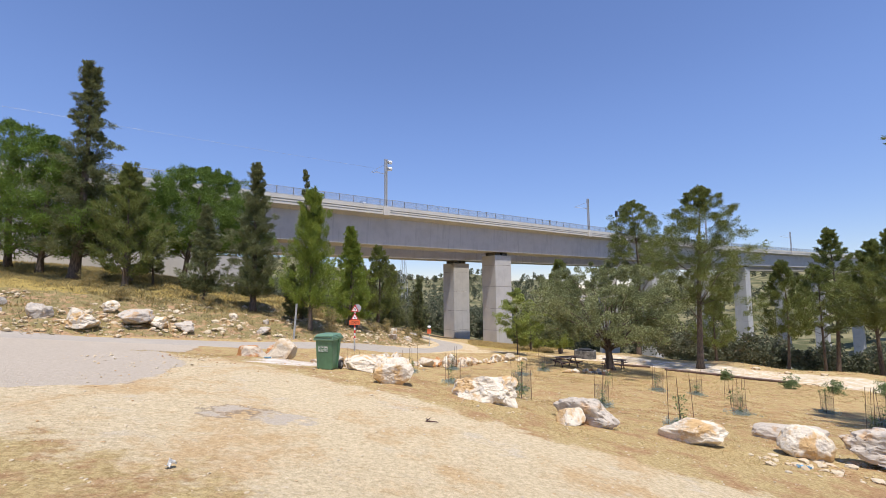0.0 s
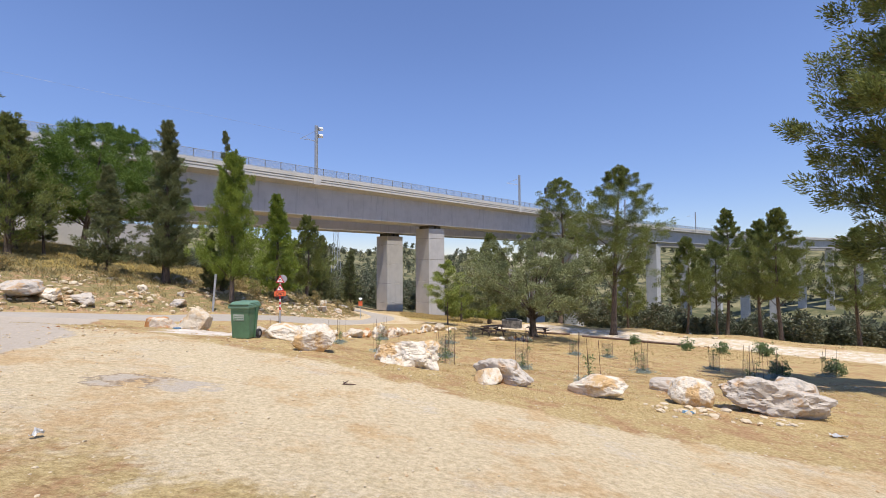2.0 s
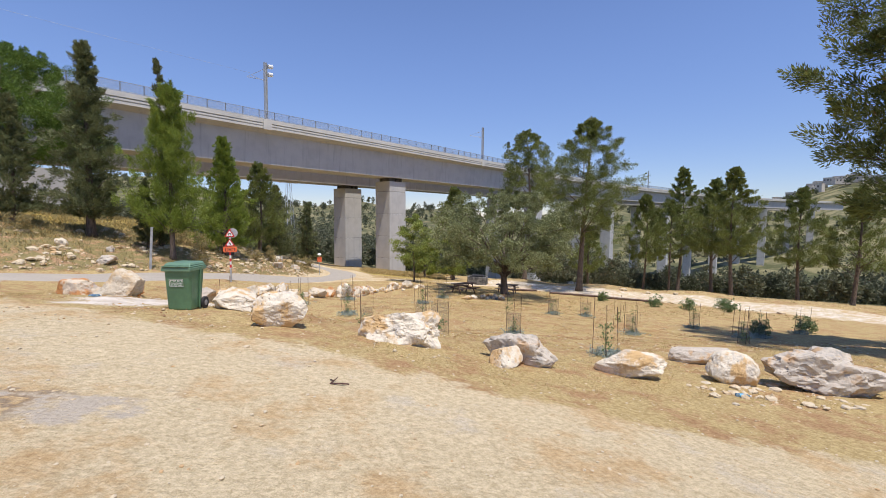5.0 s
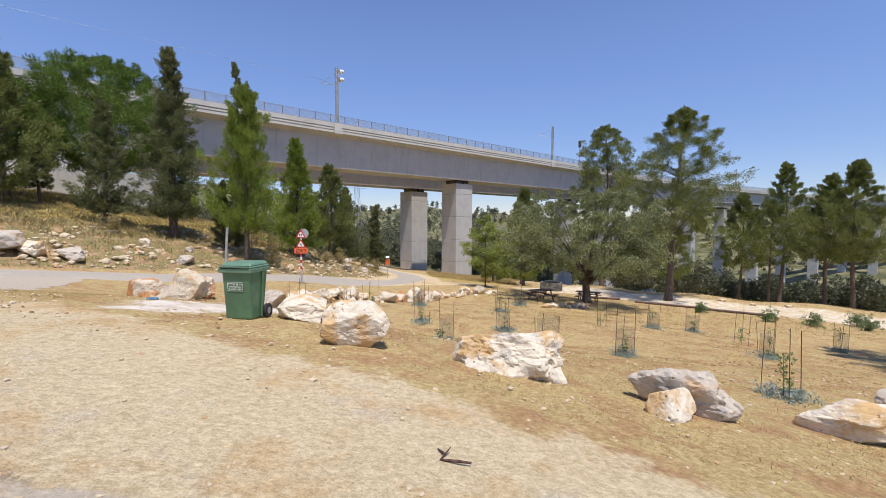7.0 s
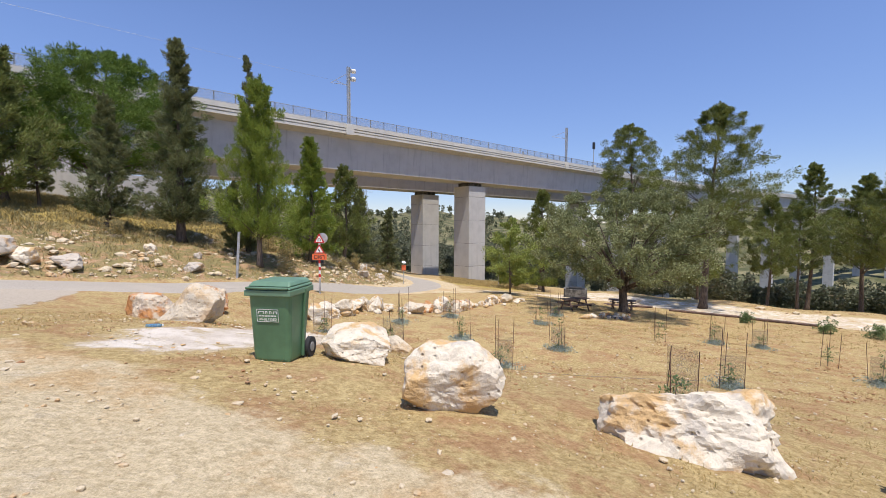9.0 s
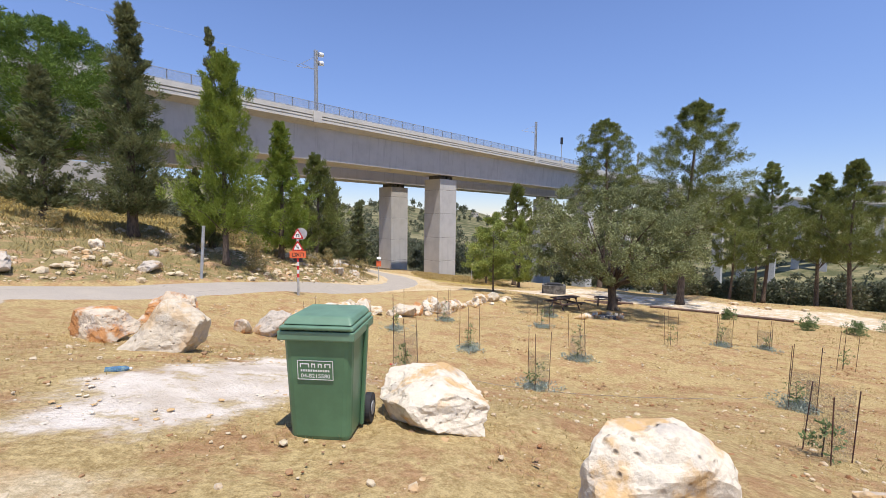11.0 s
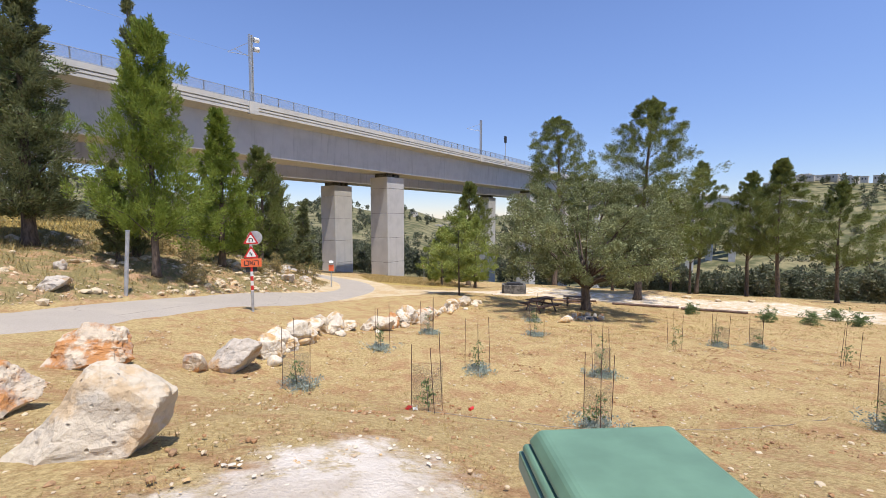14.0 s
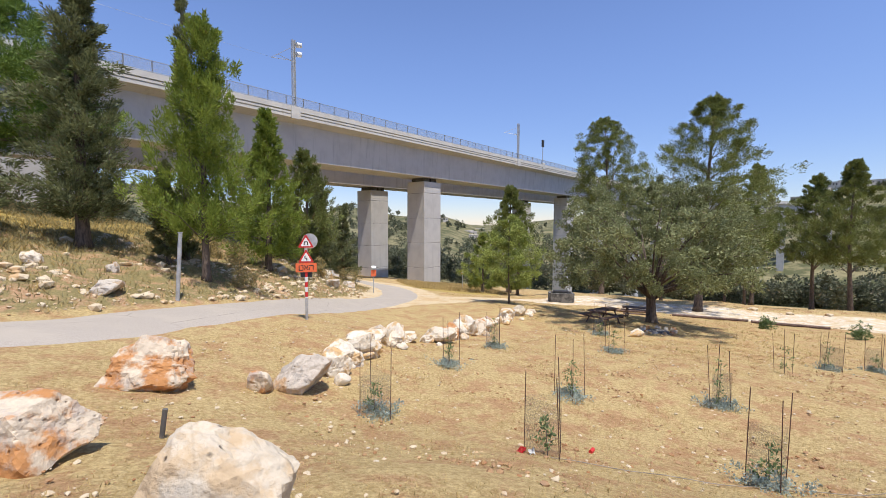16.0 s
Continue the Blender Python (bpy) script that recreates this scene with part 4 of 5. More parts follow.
def stone_wall():
    """A low dry row of limestone blocks along the field's edge."""
    rng = np.random.default_rng(77)
    line = [(-5.5, 23.6), (-4.5, 26.6), (-3.5, 28.1), (-1.4, 29.3), (0.4, 31.2), (2.4, 34.0), (4.3, 36.4), (6.4, 38.2)]
    k = 0
    for (ax, ay), (bx, by) in zip(line, line[1:]):
        n = max(2, round(math.hypot(bx - ax, by - ay) / 0.62))
        for j in range(n):
            t = (j + rng.uniform(-0.2, 0.2)) / n
            x, y = ax + (bx - ax) * t + rng.uniform(-0.22, 0.22), ay + (by - ay) * t + rng.uniform(-0.25, 0.25)
            w = rng.uniform(0.65, 1.3) * (1 if y < 32 else 0.8)
            material = (WHITE_ROCK, RED_ROCK, BEIGE_ROCK)[int(rng.choice(3, p=[0.55, 0.27, 0.18]))]
            boulder(x, y, w, w * rng.uniform(0.6, 0.9), w * rng.uniform(0.5, 0.8), material, "limestone block in a low rough wall", 100 + k, rng.uniform(0, 180), 4, "blocks of the low wall", rough=0.16, cuts=8, tilt=rng.uniform(-18, 18))
            if j % 2 == 0:
                v = rng.uniform(0.25, 0.5)
                boulder(x + rng.uniform(-0.4, 0.4), y - rng.uniform(0.3, 0.75), v, v * 0.8, v * 0.6, material, "small limestone lump beside a low rough wall", 200 + k, rng.uniform(0, 180), 3, "blocks of the low wall", cuts=8)
            k += 1


stone_wall()
BANK = "rocks on the bank"
for i, (x, y, w, h) in enumerate([(-19.2, 21.9, 2.6, 1.1), (-21.6, 21.9, 1.3, 0.8), (-18.0, 24.2, 2.2, 1.0), (-16.9, 24.6, 1.5, 0.9), (-15.7, 25.2, 1.5, 0.7), (-12.7, 28.9, 1.1, 0.6), (-15.2, 29.9, 0.9, 0.55),
                                  (-13.4, 31.0, 0.6, 0.5), (-6.0, 43.0, 1.3, 0.8), (-6.6, 46.0, 1.2, 0.8), (-5.1, 46.5, 1.2, 0.6), (-8.2, 44.0, 0.9, 0.6), (-9.0, 41.0, 0.8, 0.5), (-23.5, 20.5, 1.8, 0.8), (-24.6, 22.4, 1.2, 0.7), (-20.4, 25.2, 1.4, 0.7)]):
    boulder(x, y, w, w * 0.7, h, GREY_ROCK if i % 3 else WHITE_ROCK, "weathered limestone rock on the roadside bank", 300 + i, i * 47, 4, BANK, rough=0.15)
boulder(7.9, 30.6, 0.9, 0.5, 0.35, WHITE_ROCK, "pale flat stone near the picnic table", 340, 0, 3)


def strewn(name, count, place, lo, hi, material, label, seed, flat=0.6):
    """Many small stones in one mesh; place() gives x and y, or nothing."""
    rng = np.random.default_rng(seed)
    ico = bmesh.new()
    bmesh.ops.create_icosphere(ico, subdivisions=1, radius=1)
    bv = np.array([v.co for v in ico.verts])
    bf = np.array([[v.index for v in f.verts] for f in ico.faces])
    ico.free()
    V, F, k = [], [], 0
    for i in range(count):
        p = place(rng)
        if p is None:
            continue
        s = lo * (hi / lo) ** (rng.random() ** 2.2)
        v = bv * (1 + rng.normal(size=(len(bv), 1)) * 0.16) * np.array([s * rng.uniform(0.7, 1.3), s, s * flat * rng.uniform(0.6, 1.2)])
        a = rng.uniform(0, 6.28)
        rot = np.array([[math.cos(a), -math.sin(a), 0], [math.sin(a), math.cos(a), 0], [0, 0, 1]])
        V.append(v @ rot.T + np.array([p[0], p[1], ground(*p) + s * flat * 0.35]))
        F.append(bf + k)
        k += len(bv)
    return tagged(part(name, mesh_from(name, np.concatenate(V), np.concatenate(F)), material), label, "stones", kind="stuff")


def in_box(x0, x1, y0, y1, test=None):
    def f(rng):
        x, y = rng.uniform(x0, x1), rng.uniform(y0, y1)
        return (x, y) if test is None or test(x, y) else None
    return f


def off_road(x, y):
    return abs(float(side_of(ROAD, np.array(x), np.array(y)))) > 2.6


def on_bank(x, y):
    return float(side_of(EDGE, np.array(x), np.array(y))) > 0.2


def low_bank(x, y):
    d = float(side_of(EDGE, np.array(x), np.array(y)))
    return 0.15 < d < 9 and noise.noise((x * 0.4, y * 0.4, 8)) > -0.28 + 0.07 * d


def off_chalk(x, y):
    return off_road(x, y) and math.hypot(((x + 4.4) * 0.49 + (y - 13.7) * 0.87) / 2.3, ((x + 4.4) * 0.87 - (y - 13.7) * 0.49) / 1.15) > 1.0


strewn("track_gravel", 6000, in_box(-7, 12, 0.5, 11), 0.005, 0.024, PEBBLE, "small pale gravel on the dirt track", 1)
strewn("red_soil_crumbs", 9000, in_box(-6, 16, 14, 28, lambda x, y: off_chalk(x, y) and noise.noise((x * 0.45, y * 0.45, 12)) > 0.08), 0.008, 0.05, CLOD, "crumbs of turned red soil round the saplings", 10)
strewn("field_stones", 9000, in_box(-9, 20, 9, 32, off_chalk), 0.007, 0.048, PEBBLE, "small limestone stones in the straw", 2)
strewn("earth_clods", 9000, in_box(-9, 20, 11, 30, off_chalk), 0.007, 0.036, CLOD, "crumbs of red earth in the straw", 8)
strewn("chalk_chips", 1800, in_box(-7.5, -1.5, 11, 16.5, lambda x, y: off_road(x, y) and not off_chalk(x, y)), 0.006, 0.035, WHITE_ROCK, "white chalky limestone chips trodden into the ground", 9, 0.35)
strewn("bank_stones", 9000, in_box(-28, -4, 18, 50, low_bank), 0.04, 0.26, PEBBLE, "loose limestone rubble on the bank", 3)
strewn("edge_rubble", 150, in_box(6.4, 9.6, 7.9, 9.3), 0.02, 0.11, PEBBLE, "rusty limestone rubble at the track edge", 4)
strewn("path_edge_stones", 500, in_box(8, 34, 24, 44, lambda x, y: 2.2 < abs(float(side_of(PALE_PATH, np.array(x), np.array(y)))) < 3.2), 0.06, 0.42, PEBBLE, "stones lining the pale path", 6)


def grass(name, count, place, height, material, label, seed, blades=5, spread_m=0.06):
    rng = np.random.default_rng(seed)
    pts = [p for p in (place(rng) for _ in range(count)) if p]
    xy = np.array(pts)
    z = land(xy[:, 0], xy[:, 1])
    base = np.repeat(np.column_stack([xy, z]), blades, 0)
    n = len(base)
    base[:, :2] += rng.normal(size=(n, 2)) * spread_m
    d = rng.normal(size=(n, 3)) * np.array([0.75, 0.75, 0]) + np.array([0, 0, 1])
    d /= np.linalg.norm(d, axis=1)[:, None]
    a = rng.random(n) * 6.283
    s = np.stack([np.cos(a), np.sin(a), 0 * a], -1)
    l = height * (0.4 + rng.random((n, 1)))
    w = 0.10 * l
    q = np.stack([base - s * w, base + s * w, base + d * l], 1).reshape(-1, 3)
    return tagged(part(name, mesh_from(name, q, np.arange(3 * n).reshape(-1, 3)), material), label, "grass", kind="stuff")


def field_only(x, y):
    return off_road(x, y) and float(side_of(LOT_EDGE, np.array(x), np.array(y))) > 0.1 and math.hypot(((x + 4.4) * 0.49 + (y - 13.7) * 0.87) / 2.3, ((x + 4.4) * 0.87 - (y - 13.7) * 0.49) / 1.15) > 0.95 and noise.noise((x * 0.5, y * 0.5, 4)) > -0.25


grass("field_straw", 42000, in_box(-10, 16, 8, 30, field_only), 0.042, STRAW, "short trampled dry straw over the field", 11)
grass("far_straw", 12000, in_box(4, 46, 26, 56, lambda x, y: off_road(x, y) and abs(float(side_of(PALE_PATH, np.array(x), np.array(y)))) > 3.2), 0.10, STRAW, "short dry grass on the picnic ground", 12)
grass("bank_herbs", 22000, in_box(-34, -3, 15, 56, on_bank), 0.16, HERB, "dry brownish-green herbs on the bank", 13, 6, 0.16)
grass("golden_grass", 11000, in_box(-40, -8, 28, 56, lambda x, y: float(side_of(EDGE, np.array(x), np.array(y))) > 5.5), 0.26, HERB, "golden dry grass on top of the bank", 14, 6, 0.15)
grass("pier_grass", 9000, in_box(2, 20, 60, 92, lambda x, y: abs(float(side_of([(6, 60), (9, 78), (16, 92)], np.array(x), np.array(y)))) < 7), 0.3, STRAW, "tall dry grass at the foot of the piers", 15, 6, 0.2)


# ---- wheeled bin ----
def frustum(bm, w0, d0, w1, d1, z0, z1, cy0=0.0, cy1=0.0, bevel=0.03):
    lo = [(-w0 / 2, cy0 - d0 / 2, z0), (w0 / 2, cy0 - d0 / 2, z0), (w0 / 2, cy0 + d0 / 2, z0), (-w0 / 2, cy0 + d0 / 2, z0)]
    hi = [(-w1 / 2, cy1 - d1 / 2, z1), (w1 / 2, cy1 - d1 / 2, z1), (w1 / 2, cy1 + d1 / 2, z1), (-w1 / 2, cy1 + d1 / 2, z1)]
    a, b = [bm.verts.new(p) for p in lo], [bm.verts.new(p) for p in hi]
    fs = [bm.faces.new(a[::-1]), bm.faces.new(b)]
    for i in range(4):
        j = (i + 1) % 4
        fs.append(bm.faces.new((a[i], a[j], b[j], b[i])))
    if bevel:
        bmesh.ops.bevel(bm, geom=list({e for f in fs for e in f.edges}), offset=bevel, segments=3, affect='EDGES', profile=0.5)
    return bm


def letters(text, size, material, parent, m, name="print"):
    c = bpy.data.curves.new(name, 'FONT')
    c.body, c.size, c.extrude, c.align_x, c.align_y = text, size, 0.0006, 'CENTER', 'CENTER'
    o = new("tmp", c)
    me = bpy.data.meshes.new_from_object(o.evaluated_get(bpy.context.evaluated_depsgraph_get()))
    bpy.data.objects.remove(o)
    me.materials.clear()
    ob = part(name, me, material, parent)
    ob.matrix_basis = m
    return ob


def wheeled_bin():
    t = thing("wheeled_bin", -3.195, 12.25, -0.075, -12.5, "green plastic two-wheeled rubbish bin on the ground", "bin")
    t.matrix_basis = t.matrix_basis @ Matrix.Diagonal((1.05, 0.88, 1.0, 1.0))
    part("body", frustum(bmesh.new(), 0.46, 0.47, 0.535, 0.63, 0.02, 0.935, 0, 0.03, 0.06), GREEN, t)
    bm = frustum(bmesh.new(), 0.03, 0.05, 0.03, 0.05, 0.05, 0.92, 0.10, 0.12, 0.01)
    rib = part("side_rib", bm, GREEN, t)
    rib.matrix_basis = pose(0.245, 0, 0, 0, 2.4, 0)
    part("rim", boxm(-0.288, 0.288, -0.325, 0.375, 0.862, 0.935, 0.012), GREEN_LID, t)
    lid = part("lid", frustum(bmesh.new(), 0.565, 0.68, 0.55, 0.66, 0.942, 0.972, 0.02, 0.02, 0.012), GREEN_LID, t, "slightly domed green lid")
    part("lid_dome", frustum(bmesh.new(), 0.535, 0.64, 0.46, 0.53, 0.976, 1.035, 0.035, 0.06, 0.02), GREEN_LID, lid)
    part("lid_lip", boxm(-0.26, 0.26, -0.345, -0.315, 0.955, 0.975, 0.008), GREEN_LID, lid)
    for s in (-1, 1):
        part("lid_catch", boxm(s * 0.2 - 0.012, s * 0.2 + 0.012, -0.30, -0.275, 0.90, 0.925, 0.004), GREEN, t)
        w = part("wheel", rodm((s * 0.245, 0.27, 0.13), (s * 0.30, 0.27, 0.13), 0.13, seg=28), DARK, t, "black rubber wheel")
        part("hub", rodm((s * 0.285, 0.27, 0.13), (s * 0.306, 0.27, 0.13), 0.06, seg=18), GALV, w)
    part("axle", rodm((-0.245, 0.27, 0.13), (0.245, 0.27, 0.13), 0.014), GALV, t)
    part("handle", rodm((-0.22, 0.42, 0.95), (0.22, 0.42, 0.95), 0.018, seg=10), GREEN, t)
    # printed label: frame, two lines that cannot be lettered, a telephone number
    tilt = math.degrees(math.atan2(0.075, 0.9))
    sheet = part("label", boxm(-0.135, 0.135, -0.001, 0.001, -0.078, 0.078), GREEN, t, "white printed label")
    sheet.matrix_basis = pose(-0.015, -0.2795, 0.625, tilt + 0, 0, 0)
    bm = bmesh.new()
    for x0, x1, z0, z1 in ((-0.135, 0.135, 0.073, 0.078), (-0.135, 0.135, -0.078, -0.073), (-0.135, -0.130, -0.073, 0.073), (0.130, 0.135, -0.073, 0.073)):
        box(bm, x0, x1, -0.004, -0.002, z0, z1)
    part("label_border", bm, WHITE, sheet)
    bm = bmesh.new()
    for x0, x1, k in ((-0.115, -0.045, 0.1), (-0.03, 0.0, -0.1), (0.02, 0.05, 0.1), (0.07, 0.115, -0.1)):
        box(bm, x0, x1, -0.004, -0.002, 0.046, 0.054)
        box(bm, x0, x0 + 0.008, -0.004, -0.002, 0.022, 0.046)
        box(bm, x1 - 0.008, x1, -0.004, -0.002, 0.022, 0.046)
    part("label_mark", bm, WHITE, sheet)
    bm = bmesh.new()
    for i in range(12):
        box(bm, -0.11 + i * 0.0185, -0.11 + i * 0.0185 + 0.012, -0.004, -0.002, -0.012, 0.004)
    part("label_line", bm, WHITE, sheet)
    letters("04-8215580", 0.046, WHITE, sheet, pose(0, -0.003, -0.048, 90, 0, 0), "telephone_number")
    return t


wheeled_bin()


# ---- signs and posts ----
def triangle(side, y0, y1, z):
    bm = bmesh.new()
    h = side * 0.866
    p = [(-side / 2, z), (side / 2, z), (0, z + h)]
    a, b = [bm.verts.new((x, y0, q)) for x, q in p], [bm.verts.new((x, y1, q)) for x, q in p]
    fs = [bm.faces.new(a), bm.faces.new(b[::-1])] + [bm.faces.new((a[j], a[i], b[i], b[j])) for i, j in ((0, 1), (1, 2), (2, 0))]
    bmesh.ops.recalc_face_normals(bm, faces=bm.faces)
    bmesh.ops.bevel(bm, geom=[e for e in bm.edges if abs(e.verts[0].co.y - e.verts[1].co.y) > 1e-4], offset=0.03, segments=3, affect='EDGES')
    return bm


def warning_sign():
    x, y = -6.55, 29.28
    t = thing("road_sign", x, y, ground(x, y), 6, "two red-edged warning triangles over an orange plate on a banded pole", "sign")
    part("lower_pole", rodm((0, 0, -0.3), (0, 0, 0.8), 0.05, seg=12), GALV, t, "grey steel pole")
    part("banded_pole", rodm((0, 0, 0.8), (0, 0, 3.05), 0.054, seg=12), STRIPE, t, "red and white banded pole")
    part("clamp", boxm(-0.2, 0.2, -0.03, 0.08, 1.55, 1.72, 0.01), BLACK, t)
    for z in (2.08, 2.62):
        tri = part("warning_triangle", triangle(0.56, -0.075, -0.06, z), RED, t, "red-edged white warning triangle")
        part("white_field", triangle(0.38, -0.079, -0.075, z + 0.05), WHITE, tri)
        bm = bmesh.new()
        if z > 2.3:
            box(bm, -0.075, -0.04, -0.083, -0.079, z + 0.09, z + 0.20)
            box(bm, 0.04, 0.075, -0.083, -0.079, z + 0.09, z + 0.20)
            box(bm, -0.06, 0.06, -0.083, -0.079, z + 0.19, z + 0.225)
        else:
            box(bm, 0.005, 0.04, -0.083, -0.079, z + 0.08, z + 0.15)
            box(bm, -0.05, 0.04, -0.083, -0.079, z + 0.145, z + 0.175)
            box(bm, -0.055, -0.02, -0.083, -0.079, z + 0.17, z + 0.25)
        part("pictogram", bm, BLACK, tri)
    disc = part("round_plate", rodm((0.14, 0.055, 2.85), (0.14, 0.07, 2.85), 0.27, seg=28), GALV, t, "grey back of a round sign")
    plate = part("orange_plate", boxm(-0.36, 0.36, -0.075, -0.06, 1.74, 2.06, 0.004), ORANGE, t, "orange plate with three black letters")
    # three letters as strokes, from right to left
    bm = bmesh.new()

    def bar(x0, z0, x1, z1, w=0.030):
        d = Vector((x1 - x0, 0, z1 - z0))
        m = Matrix.Translation(((x0 + x1) / 2, -0.078, 1.81 + (z0 + z1) / 2)) @ pose(0, 0, 0, 0, -math.degrees(math.atan2(d.z, d.x)), 0)
        box(bm, -d.length / 2, d.length / 2, -0.002, 0.002, -w / 2, w / 2, 0, m)
    bar(0.09, 0.165, 0.25, 0.165)
    bar(0.24, 0.0, 0.24, 0.165)
    bar(0.105, 0.0, 0.105, 0.10)
    bar(-0.07, 0.175, 0.07, 0.0)
    bar(0.055, 0.175, 0.04, 0.085)
    bar(-0.055, 0.0, -0.04, 0.095)
    bar(-0.25, 0.0, -0.10, 0.0)
    bar(-0.24, 0.0, -0.24, 0.175)
    bar(-0.11, 0.0, -0.11, 0.165)
    bar(-0.19, 0.165, -0.11, 0.165)
    part("letters", bm, BLACK, plate)


warning_sign()


def post(x, y, h, r, lean, label):
    t = thing("steel_post", x, y, ground(x, y), 0, label, "post")
    part("shaft", rodm((0, 0, -0.3), (lean, 0, h), r, seg=10), GALV, t)
    part("cap", rodm((lean, 0, h), (lean, 0, h + 0.03), r * 1.2, seg=10), GALV, t)


post(-11.08, 30.13, 2.4, 0.07, 0.18, "bare leaning galvanised post at the roadside")


def small_sign(x, y, h, face, label, colours):
    t = thing("small_sign", x, y, ground(x, y), 10, label, "sign")
    part("pole", rodm((0, 0, -0.2), (0, 0, h), 0.04), GALV, t)
    if face == "plate":
        part("plate", boxm(-0.22, 0.22, -0.07, -0.05, h - 0.6, h - 0.05, 0.01), colours[0], t)
        part("top_plate", rodm((0, -0.07, h + 0.22), (0, -0.05, h + 0.18), 0.2, seg=20), colours[1], t)
    else:
        d = part("disc", rodm((0, -0.07, h), (0, -0.05, h), 0.3, seg=20), colours[0], t)
        part("disc_centre", rodm((0, -0.076, h), (0, -0.07, h), 0.2, seg=20), colours[1], d)


small_sign(-3.0, 50.2, 2.0, "plate", "small orange and white sign at the road bend", (ORANGE, WHITE))
small_sign(10.6, 72.0, 2.3, "disc", "round red-rimmed sign under the bridge", (RED, WHITE))


# ---- saplings ----
def seedling(bm_seed, h):
    rng = np.random.default_rng(bm_seed)
    n = 15
    u = rng.random(n)
    c = np.stack([rng.normal(size=n) * 0.07, rng.normal(size=n) * 0.09, 0.12 + u * h], -1)
    return leaves(c, np.full(n, 0.07), 9, 0.065, 0.03, rng, 0.4)


def sapling(x, y, seed, h=0.6, sage=True, guard=True, tall=1.0):
    rng = np.random.default_rng(seed)
    t = thing("sapling", x, y, ground(x, y), rng.uniform(0, 360), "young sapling between thin rusty stakes" + (" with grey-green sage at its foot" if sage else ""), "sapling", "saplings in the field")
    ps = []
    for k in range(3):
        a = k * 2.094 + rng.uniform(-0.3, 0.3)
        r = rng.uniform(0.26, 0.4)
        p = (r * math.cos(a), r * math.sin(a))
        ps.append(p)
        part("stake", rodm((*p, -0.2), (p[0] + rng.normal() * 0.05, p[1] + rng.normal() * 0.05, rng.uniform(1.15, 1.55) * tall), 0.0068, seg=6), RUST, t)
    part("stem", rodm((0, 0, 0), (0.03, 0.02, h + 0.1), 0.009, 0.004, 6), BARK, t)
    v, f = seedling(seed + 5, h)
    part("leaves", mesh_from("leaves", v, f), LEAF_SHOOT, t)
    if sage:
        c = np.stack([rng.normal(size=80) * 0.20, rng.normal(size=80) * 0.20, rng.uniform(0.0, 0.13, 80)], -1)
        v, f = leaves(c, np.full(80, 0.07), 16, 0.05, 0.026, rng, 0.5)
        tagged(part("sage_tuft", mesh_from("sage_tuft", v, f), LEAF_SAGE, t), kind="stuff")
    if guard:
        bm = bmesh.new()
        for p, q in zip(ps, ps[1:] + ps[:1]):
            vs = [bm.verts.new((*p, 0.02)), bm.verts.new((*q, 0.02)), bm.verts.new((*q, 0.85)), bm.verts.new((*p, 0.85))]
            bm.faces.new(vs)
        part("netting", bm, NET, t, "thin dark plastic netting")


SAPLINGS = [(-4.6, 21.2), (-2.2, 25.2), (0.1, 27.8), (-2.2, 18.8), (0.1, 22.3), (3.4, 21.4), (0.7, 17.8), (8.5, 24.0), (11.5, 24.9), (13.6, 24.8), (4.3, 26.9), (2.4, 12.9), (5.8, 16.3), (6.3, 11.5),
            (12.0, 18.4), (14.6, 15.4), (17.4, 18.2), (18.6, 18.4), (23.0, 20.0), (13.5, 21.6), (17.6, 21.2), (6.4, 31.0)]
for i, (x, y) in enumerate(SAPLINGS):
    sapling(x, y, 500 + i, 0.3 if i == 11 else 0.45 + 0.25 * (i % 3), i % 4 != 3, i % 3 != 1, 0.62 if i == 11 else 1.0)


def shrub(x, y, r, seed, leaf=LEAF_SHOOT, label="small green shrub beside the pale path"):
    rng = np.random.default_rng(seed)
    n = 60
    c = rng.normal(size=(n, 3)) * r * 0.42 + np.array([0, 0, r * 0.75])
    c[:, 2] = np.abs(c[:, 2])
    v, f = leaves(c, np.full(n, r * 0.22), 26, 0.09, 0.045, rng, 0.3)
    t = thing("shrub", x, y, ground(x, y), 0, label, "shrub")
    part("foliage", mesh_from("foliage", v, f), leaf, t)
    part("stem", rodm((0, 0, -0.1), (0.02, 0, r * 0.8), 0.02, 0.01, 6), BARK, t)


for i, (x, y, r) in enumerate([(21.8, 36.2, 0.6), (24.0, 32.2, 0.7), (26.0, 31.0, 0.75), (30.7, 32.5, 0.8), (29.0, 30.2, 0.7), (19.5, 19.2, 0.6), (24.0, 20.5, 0.7)]):
    shrub(x, y, r * 0.75, 700 + i)
for i, (x, y, r) in enumerate([(-14.0, 36.5, 0.8), (-9.8, 34.4, 0.7), (-10.6, 37.5, 0.9), (-12.6, 39.5, 1.0), (-7.0, 44.6, 0.8), (-7.8, 42.2, 0.7), (-18.0, 31.0, 0.7), (-22.0, 28.0, 0.7), (-4.5, 52.5, 0.9), (-5.6, 50.5, 0.8), (-26.0, 30.0, 0.9)]):
    shrub(x, y, r, 740 + i, HERB, "dry olive-brown bush on the bank")


